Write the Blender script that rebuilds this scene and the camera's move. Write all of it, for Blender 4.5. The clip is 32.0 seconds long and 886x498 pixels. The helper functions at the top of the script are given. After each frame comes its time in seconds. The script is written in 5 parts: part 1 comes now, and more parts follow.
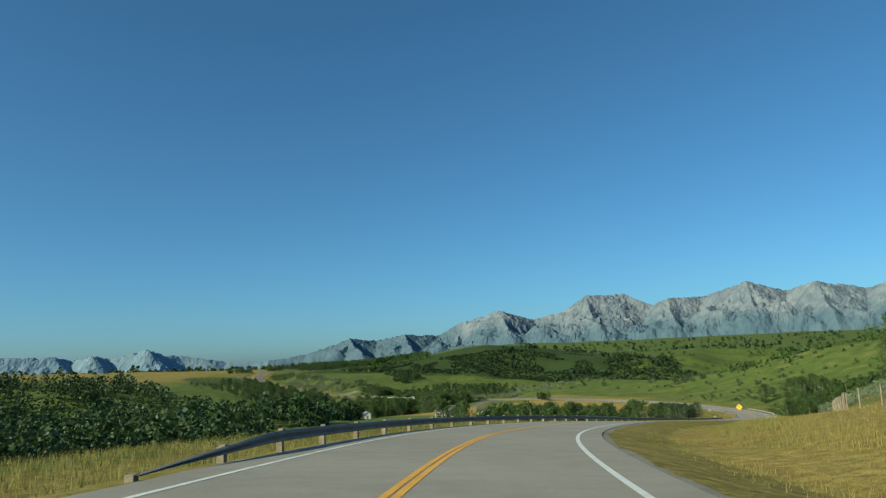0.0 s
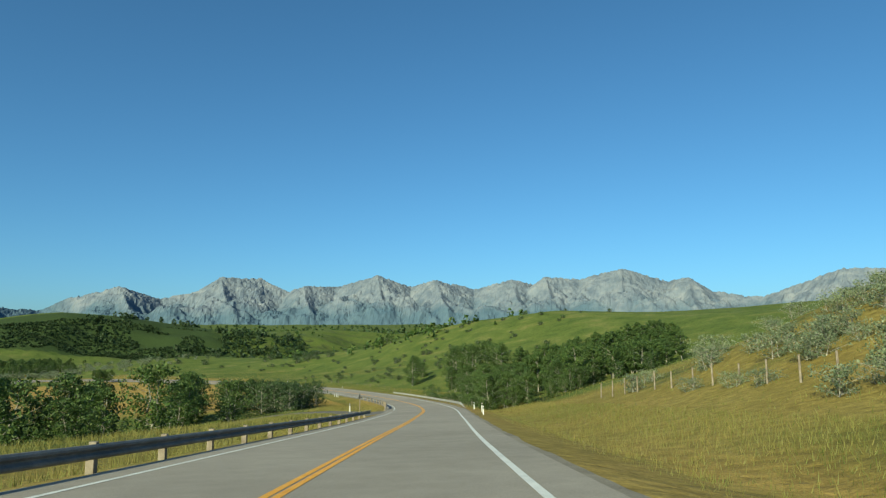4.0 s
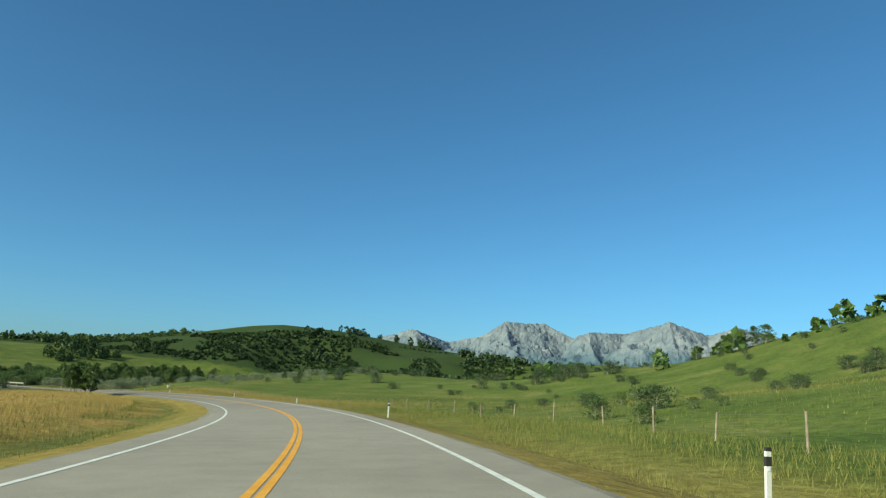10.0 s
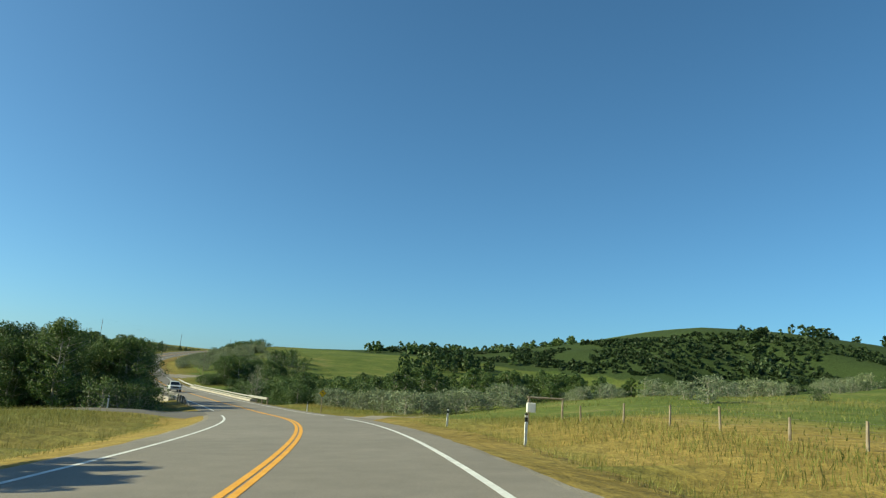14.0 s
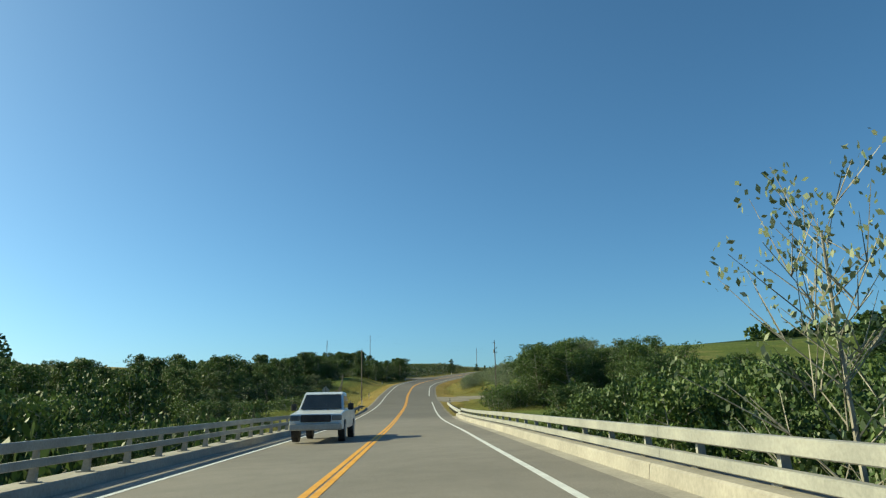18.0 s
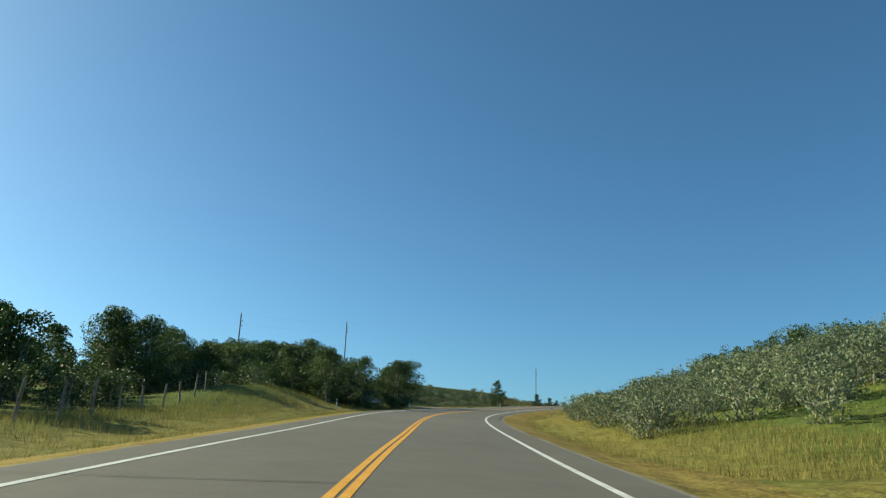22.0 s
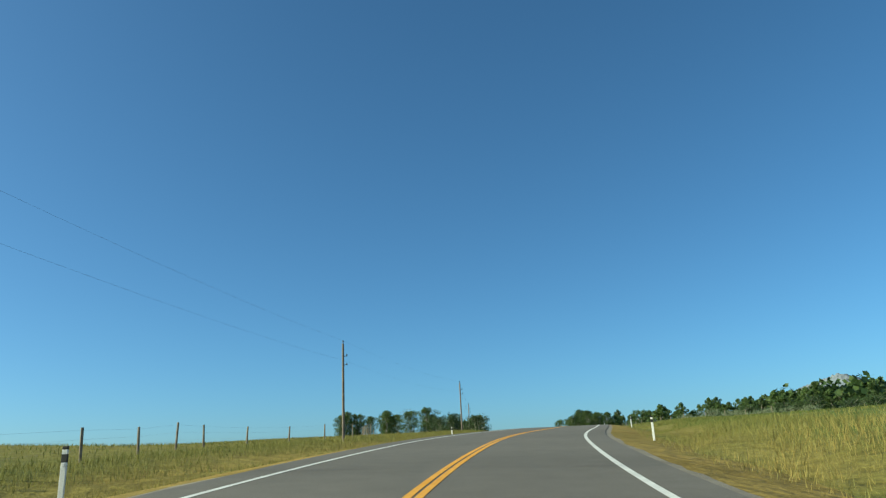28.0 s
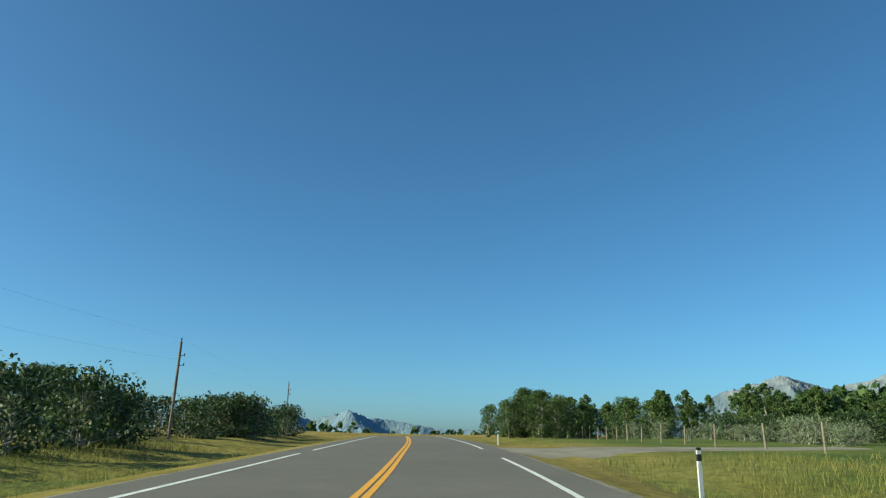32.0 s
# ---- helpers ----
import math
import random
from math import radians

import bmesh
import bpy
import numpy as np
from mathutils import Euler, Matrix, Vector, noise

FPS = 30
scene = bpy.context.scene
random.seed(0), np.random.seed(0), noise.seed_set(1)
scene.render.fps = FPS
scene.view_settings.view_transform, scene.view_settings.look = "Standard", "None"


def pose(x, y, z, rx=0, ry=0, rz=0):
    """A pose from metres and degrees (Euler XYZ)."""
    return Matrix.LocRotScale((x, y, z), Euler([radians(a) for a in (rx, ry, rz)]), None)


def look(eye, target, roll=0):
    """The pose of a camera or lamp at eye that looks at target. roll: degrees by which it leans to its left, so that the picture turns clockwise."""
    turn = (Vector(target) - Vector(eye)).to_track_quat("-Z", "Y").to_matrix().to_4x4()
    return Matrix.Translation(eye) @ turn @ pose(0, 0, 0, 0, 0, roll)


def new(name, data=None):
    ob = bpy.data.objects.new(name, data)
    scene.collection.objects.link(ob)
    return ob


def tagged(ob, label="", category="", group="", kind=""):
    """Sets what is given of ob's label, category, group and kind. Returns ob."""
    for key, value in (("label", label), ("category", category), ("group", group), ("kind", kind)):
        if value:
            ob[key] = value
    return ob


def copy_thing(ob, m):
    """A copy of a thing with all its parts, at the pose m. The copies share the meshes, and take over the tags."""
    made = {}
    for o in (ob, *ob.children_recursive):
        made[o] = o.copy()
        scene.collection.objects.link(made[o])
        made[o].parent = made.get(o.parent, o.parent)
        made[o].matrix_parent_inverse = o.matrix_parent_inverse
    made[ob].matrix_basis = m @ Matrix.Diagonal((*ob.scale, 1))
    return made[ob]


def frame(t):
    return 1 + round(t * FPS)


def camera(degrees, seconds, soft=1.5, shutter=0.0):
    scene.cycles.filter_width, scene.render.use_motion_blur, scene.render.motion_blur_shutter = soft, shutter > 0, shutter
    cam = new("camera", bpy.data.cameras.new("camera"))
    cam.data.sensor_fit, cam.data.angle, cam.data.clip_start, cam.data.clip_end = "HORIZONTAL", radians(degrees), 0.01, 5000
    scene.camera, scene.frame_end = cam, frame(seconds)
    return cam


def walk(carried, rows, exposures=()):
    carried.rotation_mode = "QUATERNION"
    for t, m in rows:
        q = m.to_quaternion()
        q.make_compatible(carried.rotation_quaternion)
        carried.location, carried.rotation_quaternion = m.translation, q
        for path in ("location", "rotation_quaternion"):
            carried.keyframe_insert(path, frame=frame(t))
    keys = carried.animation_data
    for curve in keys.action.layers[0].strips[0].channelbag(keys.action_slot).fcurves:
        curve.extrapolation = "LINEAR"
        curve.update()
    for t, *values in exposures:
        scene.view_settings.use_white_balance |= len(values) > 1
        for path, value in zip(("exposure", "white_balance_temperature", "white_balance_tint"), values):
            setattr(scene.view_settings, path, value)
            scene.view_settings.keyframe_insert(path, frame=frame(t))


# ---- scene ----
# camera: seconds, eye, then yaw, pitch and roll in degrees
PATH = [
    (0.0, -0.17, 0.01, 0.04, 0.06, 9.21, -2.02),
    (0.5, 0.75, 14.14, -0.81, -5.39, 8.65, -2.33),
    (1.0, 2.90, 28.05, -1.72, -10.69, 8.41, -2.80),
    (1.5, 6.24, 41.80, -2.59, -16.36, 8.23, -3.13),
    (2.0, 11.05, 55.25, -3.60, -21.29, 8.11, -2.92),
    (2.5, 17.16, 68.43, -4.82, -25.43, 8.24, -2.03),
    (3.0, 23.84, 81.49, -6.11, -27.30, 7.89, -0.97),
    (3.5, 30.72, 94.62, -7.39, -28.06, 7.70, -0.30),
    (4.0, 37.60, 107.89, -8.62, -28.62, 7.66, -0.09),
    (4.5, 44.70, 121.25, -9.90, -29.03, 7.77, -0.13),
    (5.0, 52.03, 134.74, -11.16, -29.33, 8.01, -0.24),
    (5.5, 59.54, 148.41, -12.37, -29.54, 8.17, -0.14),
    (6.0, 67.17, 162.34, -13.52, -29.73, 8.06, 0.48),
    (6.5, 74.45, 176.78, -14.60, -28.97, 8.50, 1.44),
    (7.0, 81.60, 191.50, -15.66, -28.05, 9.00, 2.32),
    (7.5, 88.34, 206.60, -16.66, -25.90, 8.78, 2.69),
    (8.0, 94.01, 222.28, -17.60, -21.79, 9.15, 2.59),
    (8.5, 98.41, 238.55, -18.28, -17.15, 10.41, 2.14),
    (9.0, 101.36, 255.41, -18.72, -12.81, 10.51, 1.95),
    (9.5, 103.04, 272.54, -19.24, -9.06, 11.01, 2.46),
    (10.0, 103.78, 289.72, -19.61, -5.32, 11.17, 2.94),
    (10.5, 103.45, 306.73, -19.91, -1.49, 11.23, 3.07),
    (11.0, 101.84, 323.53, -20.21, 2.46, 11.49, 2.93),
    (11.5, 99.19, 340.08, -20.49, 6.00, 11.59, 2.83),
    (12.0, 95.85, 356.22, -20.75, 9.59, 11.76, 2.57),
    (12.5, 91.40, 371.87, -20.96, 14.07, 11.38, 2.85),
    (13.0, 85.55, 386.76, -21.24, 18.81, 11.60, 3.19),
    (13.5, 78.76, 401.04, -21.46, 21.97, 11.67, 3.39),
    (14.0, 71.83, 414.80, -21.68, 25.19, 11.46, 3.56),
    (14.5, 64.35, 427.66, -21.90, 28.87, 11.43, 3.21),
    (15.0, 56.32, 439.54, -22.15, 32.71, 11.24, 2.64),
    (15.5, 47.74, 450.49, -22.52, 36.89, 11.05, 1.88),
    (16.0, 38.71, 460.66, -22.90, 40.68, 11.26, 1.01),
    (16.5, 29.36, 470.28, -23.20, 43.97, 11.59, 0.17),
    (17.0, 19.75, 479.43, -23.40, 46.61, 11.92, -0.52),
    (17.5, 9.85, 488.15, -23.48, 48.39, 12.18, -1.00),
    (18.0, -0.33, 496.60, -23.51, 48.96, 12.90, -1.13),
    (18.5, -10.63, 504.98, -23.44, 49.27, 13.19, -1.01),
    (19.0, -21.08, 513.33, -23.34, 49.45, 13.20, -0.84),
    (19.5, -31.65, 521.61, -23.17, 49.60, 13.37, -0.76),
    (20.0, -42.25, 529.99, -22.99, 49.92, 13.61, -0.83),
    (20.5, -53.02, 538.48, -22.69, 50.26, 14.33, -0.66),
    (21.0, -63.87, 547.11, -22.19, 50.53, 14.71, -0.21),
    (21.5, -74.79, 555.81, -21.54, 50.55, 15.54, 0.96),
    (22.0, -85.76, 564.46, -20.76, 50.67, 16.52, 1.76),
    (22.5, -96.51, 573.34, -19.72, 50.50, 17.15, 0.94),
    (23.0, -107.07, 582.26, -18.58, 49.75, 17.38, -0.86),
    (23.5, -117.38, 591.26, -17.54, 47.88, 17.41, -1.82),
    (24.0, -127.34, 600.52, -16.48, 44.81, 17.20, -2.43),
    (24.5, -136.66, 610.24, -15.39, 41.35, 17.15, -1.93),
    (25.0, -145.10, 620.63, -14.39, 38.06, 17.23, -1.37),
    (25.5, -152.85, 631.36, -13.33, 35.16, 17.63, -1.53),
    (26.0, -159.95, 642.30, -12.18, 32.17, 17.41, -2.14),
    (26.5, -166.39, 653.50, -11.09, 29.88, 17.37, -2.67),
    (27.0, -172.27, 664.91, -10.04, 27.26, 17.40, -2.73),
    (27.5, -177.71, 676.47, -8.99, 24.24, 17.30, -2.71),
    (28.0, -182.41, 688.26, -8.00, 20.98, 16.97, -2.78),
    (28.5, -186.10, 700.34, -7.11, 17.83, 16.67, -2.91),
    (29.0, -188.90, 712.64, -6.30, 14.98, 16.13, -2.82),
    (29.5, -191.14, 725.00, -5.56, 12.91, 15.71, -2.18),
    (30.0, -193.05, 737.30, -4.90, 12.28, 15.38, -1.20),
    (30.5, -194.68, 749.49, -4.27, 12.88, 15.36, 0.09),
    (31.0, -196.33, 761.54, -3.65, 14.52, 15.31, 0.52),
    (31.5, -198.42, 773.37, -3.14, 16.38, 15.17, 0.74),
    (32.0, -201.15, 784.91, -2.72, 17.48, 15.18, 0.81),
]

cam = camera(64.35, 32.0, soft=1.25)


def eye_pose(x, y, z, yaw, pitch, roll):
    return pose(x, y, z, 0, 0, yaw) @ pose(0, 0, 0, 90 + pitch, 0, 0) @ pose(0, 0, 0, 0, 0, roll)


walk(cam, [(r[0], eye_pose(*r[1:])) for r in PATH], exposures=((0.0, 0.38, 5850, -22), (3.0, 0.48, 5950, -22), (10.0, 0.60, 5900, -23), (14.0, 0.76, 6300, -20), (20.0, 0.62, 6300, -20), (25.0, 0.74, 6350, -20), (27.0, 0.70, 6000, -21), (32.0, 0.62, 5850, -21)))

# the road's middle line, every 34 m, the first three points behind the start
ROAD = [
    (6.35, -100.76, 4.86),
    (0.26, -67.40, 2.84),
    (-2.44, -33.69, 0.82),
    (-1.77, 0.18, -1.19),
    (2.25, 33.75, -3.22),
    (13.58, 65.54, -5.67),
    (28.82, 95.88, -8.58),
    (44.74, 125.90, -11.43),
    (61.16, 155.63, -14.11),
    (77.24, 185.65, -16.53),
    (90.76, 216.98, -18.61),
    (98.81, 250.09, -19.85),
    (102.39, 283.83, -20.77),
    (101.21, 317.70, -21.38),
    (95.52, 351.30, -21.95),
    (85.40, 383.63, -22.49),
    (70.22, 414.10, -23.02),
    (51.77, 442.74, -23.59),
    (28.99, 467.86, -24.45),
    (3.91, 490.81, -24.77),
    (-22.41, 512.28, -24.53),
    (-49.08, 533.51, -24.09),
    (-75.43, 554.91, -22.73),
    (-101.91, 576.28, -20.34),
    (-127.40, 598.69, -17.65),
    (-149.48, 624.36, -15.07),
    (-167.79, 652.85, -12.28),
    (-182.14, 683.47, -9.56),
    (-191.23, 716.07, -7.23),
    (-196.54, 749.58, -5.48),
    (-202.34, 783.09, -4.02),
    (-212.48, 815.58, -3.13),
    (-223.97, 847.59, -2.57),
    (-236.06, 879.38, -2.23),
    (-248.55, 911.03, -2.01),
]
BANK = [-0.064, -0.055, -0.045, -0.033, -0.021, -0.004, 0.015, 0.028, 0.038, 0.045, 0.041, 0.039, 0.043, 0.042, 0.052, 0.057, 0.063, 0.052, 0.046, 0.036, 0.029, 0.019, 0.001, -0.021, -0.038, -0.033, -0.033, -0.026, -0.033, -0.022, -0.007, 0.000, 0.007, 0.012, 0.016]


# ---------------------------------------------------------------- light
SUN_AZ, SUN_EL = radians(122), radians(28)          # counter-clockwise from +y
world = bpy.data.worlds.new("world")
scene.world = world
world.use_nodes = True
wn = world.node_tree.nodes
sky = wn.new("ShaderNodeTexSky")
sky.sky_type = 'NISHITA'
sky.sun_disc = False
sky.sun_elevation = SUN_EL
sky.sun_rotation = -SUN_AZ
sky.altitude = 1200
sky.air_density = 0.9
sky.dust_density = 3.0
sky.ozone_density = 6.5
world.node_tree.links.new(sky.outputs[0], wn["Background"].inputs[0])
wn["Background"].inputs[1].default_value = 0.095
sun = new("sun", bpy.data.lights.new("sun", 'SUN'))
sun.data.energy = 5.0
sun.data.angle = radians(0.55)
sun.data.color = (1.0, 0.79, 0.56)
sun_dir = Vector((-math.sin(SUN_AZ) * math.cos(SUN_EL), math.cos(SUN_AZ) * math.cos(SUN_EL), math.sin(SUN_EL)))
sun.matrix_basis = look(sun_dir * 100, (0, 0, 0))

# ---------------------------------------------------------------- materials


def material(name, rough=0.8, metal=0.0, spec=0.3):
    m = bpy.data.materials.new(name)
    m.use_nodes = True
    b = m.node_tree.nodes["Principled BSDF"]
    b.inputs["Roughness"].default_value = rough
    b.inputs["Metallic"].default_value = metal
    b.inputs["Specular IOR Level"].default_value = spec
    return m, m.node_tree.nodes, m.node_tree.links, b


def noise_node(n, l, scale, detail=4.0, coord=None, rough=0.55):
    t = n.new("ShaderNodeTexNoise")
    t.inputs["Scale"].default_value = scale
    t.inputs["Detail"].default_value = detail
    t.inputs["Roughness"].default_value = rough
    if coord is not None:
        l.new(coord, t.inputs["Vector"])
    return t


def ramp(n, l, fac, stops):
    r = n.new("ShaderNodeValToRGB")
    e = r.color_ramp.elements
    while len(e) < len(stops):
        e.new(0.5)
    for el, (p, c) in zip(e, stops):
        el.position = p
        el.color = (*c, 1)
    l.new(fac, r.inputs[0])
    return r


def mix(n, l, fac, a, b, kind='MIX'):
    m = n.new("ShaderNodeMix")
    m.data_type = 'RGBA'
    m.blend_type = kind
    for sock, v in ((m.inputs[0], fac), (m.inputs[6], a), (m.inputs[7], b)):
        if isinstance(v, (int, float)):
            sock.default_value = v
        elif isinstance(v, tuple):
            sock.default_value = (*v, 1)
        else:
            l.new(v, sock)
    return m.outputs[2]


def bump(n, l, b, height, strength, dist=0.02):
    k = n.new("ShaderNodeBump")
    k.inputs["Strength"].default_value = strength
    k.inputs["Distance"].default_value = dist
    l.new(height, k.inputs["Height"])
    l.new(k.outputs[0], b.inputs["Normal"])


def world_pos(n):
    return n.new("ShaderNodeNewGeometry").outputs["Position"]


def two_tone(name, c1, c2, scale, rough=0.8, metal=0.0, fine=40.0, spec=0.3, bumps=0.3, dist=0.01):
    """A surface of two close colours with grain at two scales."""
    m, n, l, b = material(name, rough, metal, spec)
    pos = n.new("ShaderNodeTexCoord").outputs["Object"]
    a = noise_node(n, l, scale, 5, pos)
    f = noise_node(n, l, fine, 3, pos)
    big = ramp(n, l, a.outputs[0], [(0.35, c1), (0.68, c2)])
    grain = ramp(n, l, f.outputs[0], [(0.3, (0.78, 0.78, 0.78)), (0.7, (1.0, 1.0, 1.0))])
    l.new(mix(n, l, 1.0, big.outputs[0], grain.outputs[0], 'MULTIPLY'), b.inputs["Base Color"])
    bump(n, l, b, f.outputs[0], bumps, dist)
    return m


def asphalt_material():
    m, n, l, b = material("asphalt", 0.82, 0, 0.35)
    pos = world_pos(n)
    patch = noise_node(n, l, 0.12, 4, pos)
    mid = noise_node(n, l, 1.3, 5, pos)
    grit = noise_node(n, l, 55, 2, pos)
    c = ramp(n, l, patch.outputs[0], [(0.3, (0.225, 0.205, 0.175)), (0.7, (0.29, 0.265, 0.228))])
    d = ramp(n, l, mid.outputs[0], [(0.3, (0.86, 0.86, 0.86)), (0.65, (1, 1, 1))])
    g = ramp(n, l, grit.outputs[0], [(0.3, (0.7, 0.7, 0.7)), (0.7, (1.1, 1.1, 1.1))])
    x = mix(n, l, 1.0, c.outputs[0], d.outputs[0], 'MULTIPLY')
    x = mix(n, l, 1.0, x, g.outputs[0], 'MULTIPLY')
    at = n.new("ShaderNodeAttribute")
    at.attribute_name = "worn"
    l.new(mix(n, l, at.outputs["Fac"], mix(n, l, 1.0, x, (0.60, 0.60, 0.60), 'MULTIPLY'), mix(n, l, 1.0, x, (1.25, 1.22, 1.20), 'MULTIPLY')), b.inputs["Base Color"])
    bump(n, l, b, grit.outputs[0], 0.35, 0.01)
    return m


def ground_material():
    """Grass land: green, dry and scrubby patches; the attribute says how dry a field is."""
    m, n, l, b = material("grassland", 0.95, 0, 0.1)
    pos = world_pos(n)
    at = n.new("ShaderNodeAttribute")
    at.attribute_name = "dry"
    scr = n.new("ShaderNodeAttribute")
    scr.attribute_name = "scrub"
    big = noise_node(n, l, 0.018, 5, pos)
    mid = noise_node(n, l, 0.12, 5, pos)
    fine = noise_node(n, l, 1.6, 5, pos)
    blade = noise_node(n, l, 14, 3, pos)
    green = ramp(n, l, mid.outputs[0], [(0.3, (0.080, 0.118, 0.026)), (0.55, (0.138, 0.170, 0.040)), (0.72, (0.215, 0.21, 0.070))])
    tan = ramp(n, l, mid.outputs[0], [(0.3, (0.33, 0.22, 0.06)), (0.58, (0.40, 0.275, 0.085)), (0.75, (0.24, 0.22, 0.05))])
    add = n.new("ShaderNodeMath")
    add.operation = 'MULTIPLY_ADD'
    l.new(big.outputs[0], add.inputs[0])
    add.inputs[1].default_value = 0.7
    l.new(at.outputs["Fac"], add.inputs[2])
    dry = ramp(n, l, add.outputs[0], [(0.45, (0, 0, 0)), (0.95, (1, 1, 1))])
    c = mix(n, l, dry.outputs[0], green.outputs[0], tan.outputs[0])
    sn = n.new("ShaderNodeMath")
    sn.operation = 'MULTIPLY_ADD'
    l.new(mid.outputs[0], sn.inputs[0])
    sn.inputs[1].default_value = 0.9
    l.new(scr.outputs["Fac"], sn.inputs[2])
    sf = ramp(n, l, sn.outputs[0], [(0.78, (0, 0, 0)), (0.98, (1, 1, 1))])
    c = mix(n, l, sf.outputs[0], c, (0.05, 0.075, 0.025))
    f = ramp(n, l, fine.outputs[0], [(0.3, (0.62, 0.62, 0.62)), (0.7, (1.12, 1.12, 1.12))])
    c = mix(n, l, 1.0, c, f.outputs[0], 'MULTIPLY')
    g = ramp(n, l, blade.outputs[0], [(0.35, (0.7, 0.7, 0.7)), (0.65, (1.1, 1.1, 1.1))])
    l.new(mix(n, l, 1.0, c, g.outputs[0], 'MULTIPLY'), b.inputs["Base Color"])
    bump(n, l, b, fine.outputs[0], 0.7, 0.25)
    return m


def leaf_material(name, c1, c2, c3):
    m, n, l, b = material(name, 0.55, 0, 0.3)
    geo = n.new("ShaderNodeNewGeometry")
    info = n.new("ShaderNodeObjectInfo")
    r = ramp(n, l, geo.outputs["Random Per Island"], [(0.0, c1), (0.55, c2), (1.0, c3)])
    o = ramp(n, l, info.outputs["Random"], [(0.0, (0.78, 0.8, 0.8)), (1.0, (1.15, 1.12, 1.0))])
    col = mix(n, l, 1.0, r.outputs[0], o.outputs[0], 'MULTIPLY')
    l.new(col, b.inputs["Base Color"])
    tr = n.new("ShaderNodeBsdfTranslucent")
    l.new(col, tr.inputs[0])
    ms = n.new("ShaderNodeMixShader")
    ms.inputs[0].default_value = 0.22
    l.new(b.outputs[0], ms.inputs[1])
    l.new(tr.outputs[0], ms.inputs[2])
    l.new(ms.outputs[0], n["Material Output"].inputs[0])
    return m


def mountain_material():
    m, n, l, b = material("limestone", 0.95, 0, 0.1)
    geo = n.new("ShaderNodeNewGeometry")
    pos = geo.outputs["Position"]
    sep = n.new("ShaderNodeSeparateXYZ")
    l.new(pos, sep.inputs[0])
    big = noise_node(n, l, 0.004, 6, pos)
    fine = noise_node(n, l, 0.012, 8, pos, 0.65)
    # distance haze is mixed into the rock and forest colours as blue
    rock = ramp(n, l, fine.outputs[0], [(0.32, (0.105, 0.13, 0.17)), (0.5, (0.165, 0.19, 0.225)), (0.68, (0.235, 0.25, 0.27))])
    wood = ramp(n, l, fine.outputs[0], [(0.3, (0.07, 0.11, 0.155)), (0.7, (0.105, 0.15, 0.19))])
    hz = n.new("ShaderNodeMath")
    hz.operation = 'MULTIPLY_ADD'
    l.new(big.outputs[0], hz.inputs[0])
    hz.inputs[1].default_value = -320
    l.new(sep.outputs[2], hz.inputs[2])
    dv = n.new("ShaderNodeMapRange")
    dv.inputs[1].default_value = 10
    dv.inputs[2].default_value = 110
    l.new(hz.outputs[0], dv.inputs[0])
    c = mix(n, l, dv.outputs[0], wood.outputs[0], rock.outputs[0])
    l.new(c, b.inputs["Base Color"])
    bump(n, l, b, fine.outputs[0], 0.5, 12)
    return m


ASPHALT = asphalt_material()
GROUND = ground_material()
YELLOW = two_tone("yellow_paint", (0.70, 0.33, 0.02), (0.80, 0.42, 0.05), 2.0, 0.6, fine=30)
WHITE = two_tone("white_paint", (0.62, 0.62, 0.60), (0.80, 0.80, 0.77), 2.0, 0.6, fine=30)
GRAVEL = two_tone("gravel", (0.20, 0.175, 0.14), (0.31, 0.28, 0.23), 0.5, 0.95, fine=18, bumps=0.8, dist=0.03)
STEEL = two_tone("galvanised_steel", (0.36, 0.355, 0.33), (0.47, 0.46, 0.42), 1.5, 0.6, 0.1, fine=25)
# galvanised steel again, darkened for rails whose road face lies in shade
SHADESTEEL = two_tone("shade_dark_steel", (0.15, 0.15, 0.145), (0.24, 0.235, 0.22), 1.5, 0.7, 0.1, fine=25)
WOOD = two_tone("weathered_wood", (0.20, 0.16, 0.12), (0.34, 0.29, 0.22), 3.0, 0.9, fine=40)
CONCRETE = two_tone("concrete", (0.31, 0.285, 0.245), (0.42, 0.385, 0.33), 0.7, 0.9, fine=15)
BARK = two_tone("pale_bark", (0.22, 0.20, 0.16), (0.46, 0.43, 0.36), 4.0, 0.9, fine=20)
BLACK = two_tone("black_plastic", (0.02, 0.02, 0.02), (0.05, 0.05, 0.05), 5.0, 0.6)
POSTWHITE = two_tone("white_plastic", (0.74, 0.74, 0.72), (0.84, 0.84, 0.82), 5.0, 0.5)
LEAF = leaf_material("poplar_leaf", (0.036, 0.068, 0.018), (0.066, 0.112, 0.028), (0.14, 0.185, 0.055))
DARKLEAF = leaf_material("spruce_leaf", (0.03, 0.055, 0.02), (0.05, 0.085, 0.03), (0.09, 0.125, 0.05))
WOODLEAF = leaf_material("woods_leaf", (0.032, 0.06, 0.02), (0.055, 0.095, 0.03), (0.10, 0.14, 0.05))
SILVER = leaf_material("willow_leaf", (0.11, 0.15, 0.08), (0.18, 0.22, 0.13), (0.27, 0.30, 0.20))
HAZYSTONE = mountain_material()
# rock of the far range, its base colour blued to stand for haze
HAZEROCK = two_tone("haze_blue_rock", (0.16, 0.23, 0.31), (0.20, 0.27, 0.34), 0.004, 0.95, fine=0.02, bumps=0.2, dist=4)
RAILPAINT = two_tone("pale_rail_paint", (0.28, 0.275, 0.25), (0.38, 0.37, 0.33), 1.2, 0.6, 0.0, fine=22)
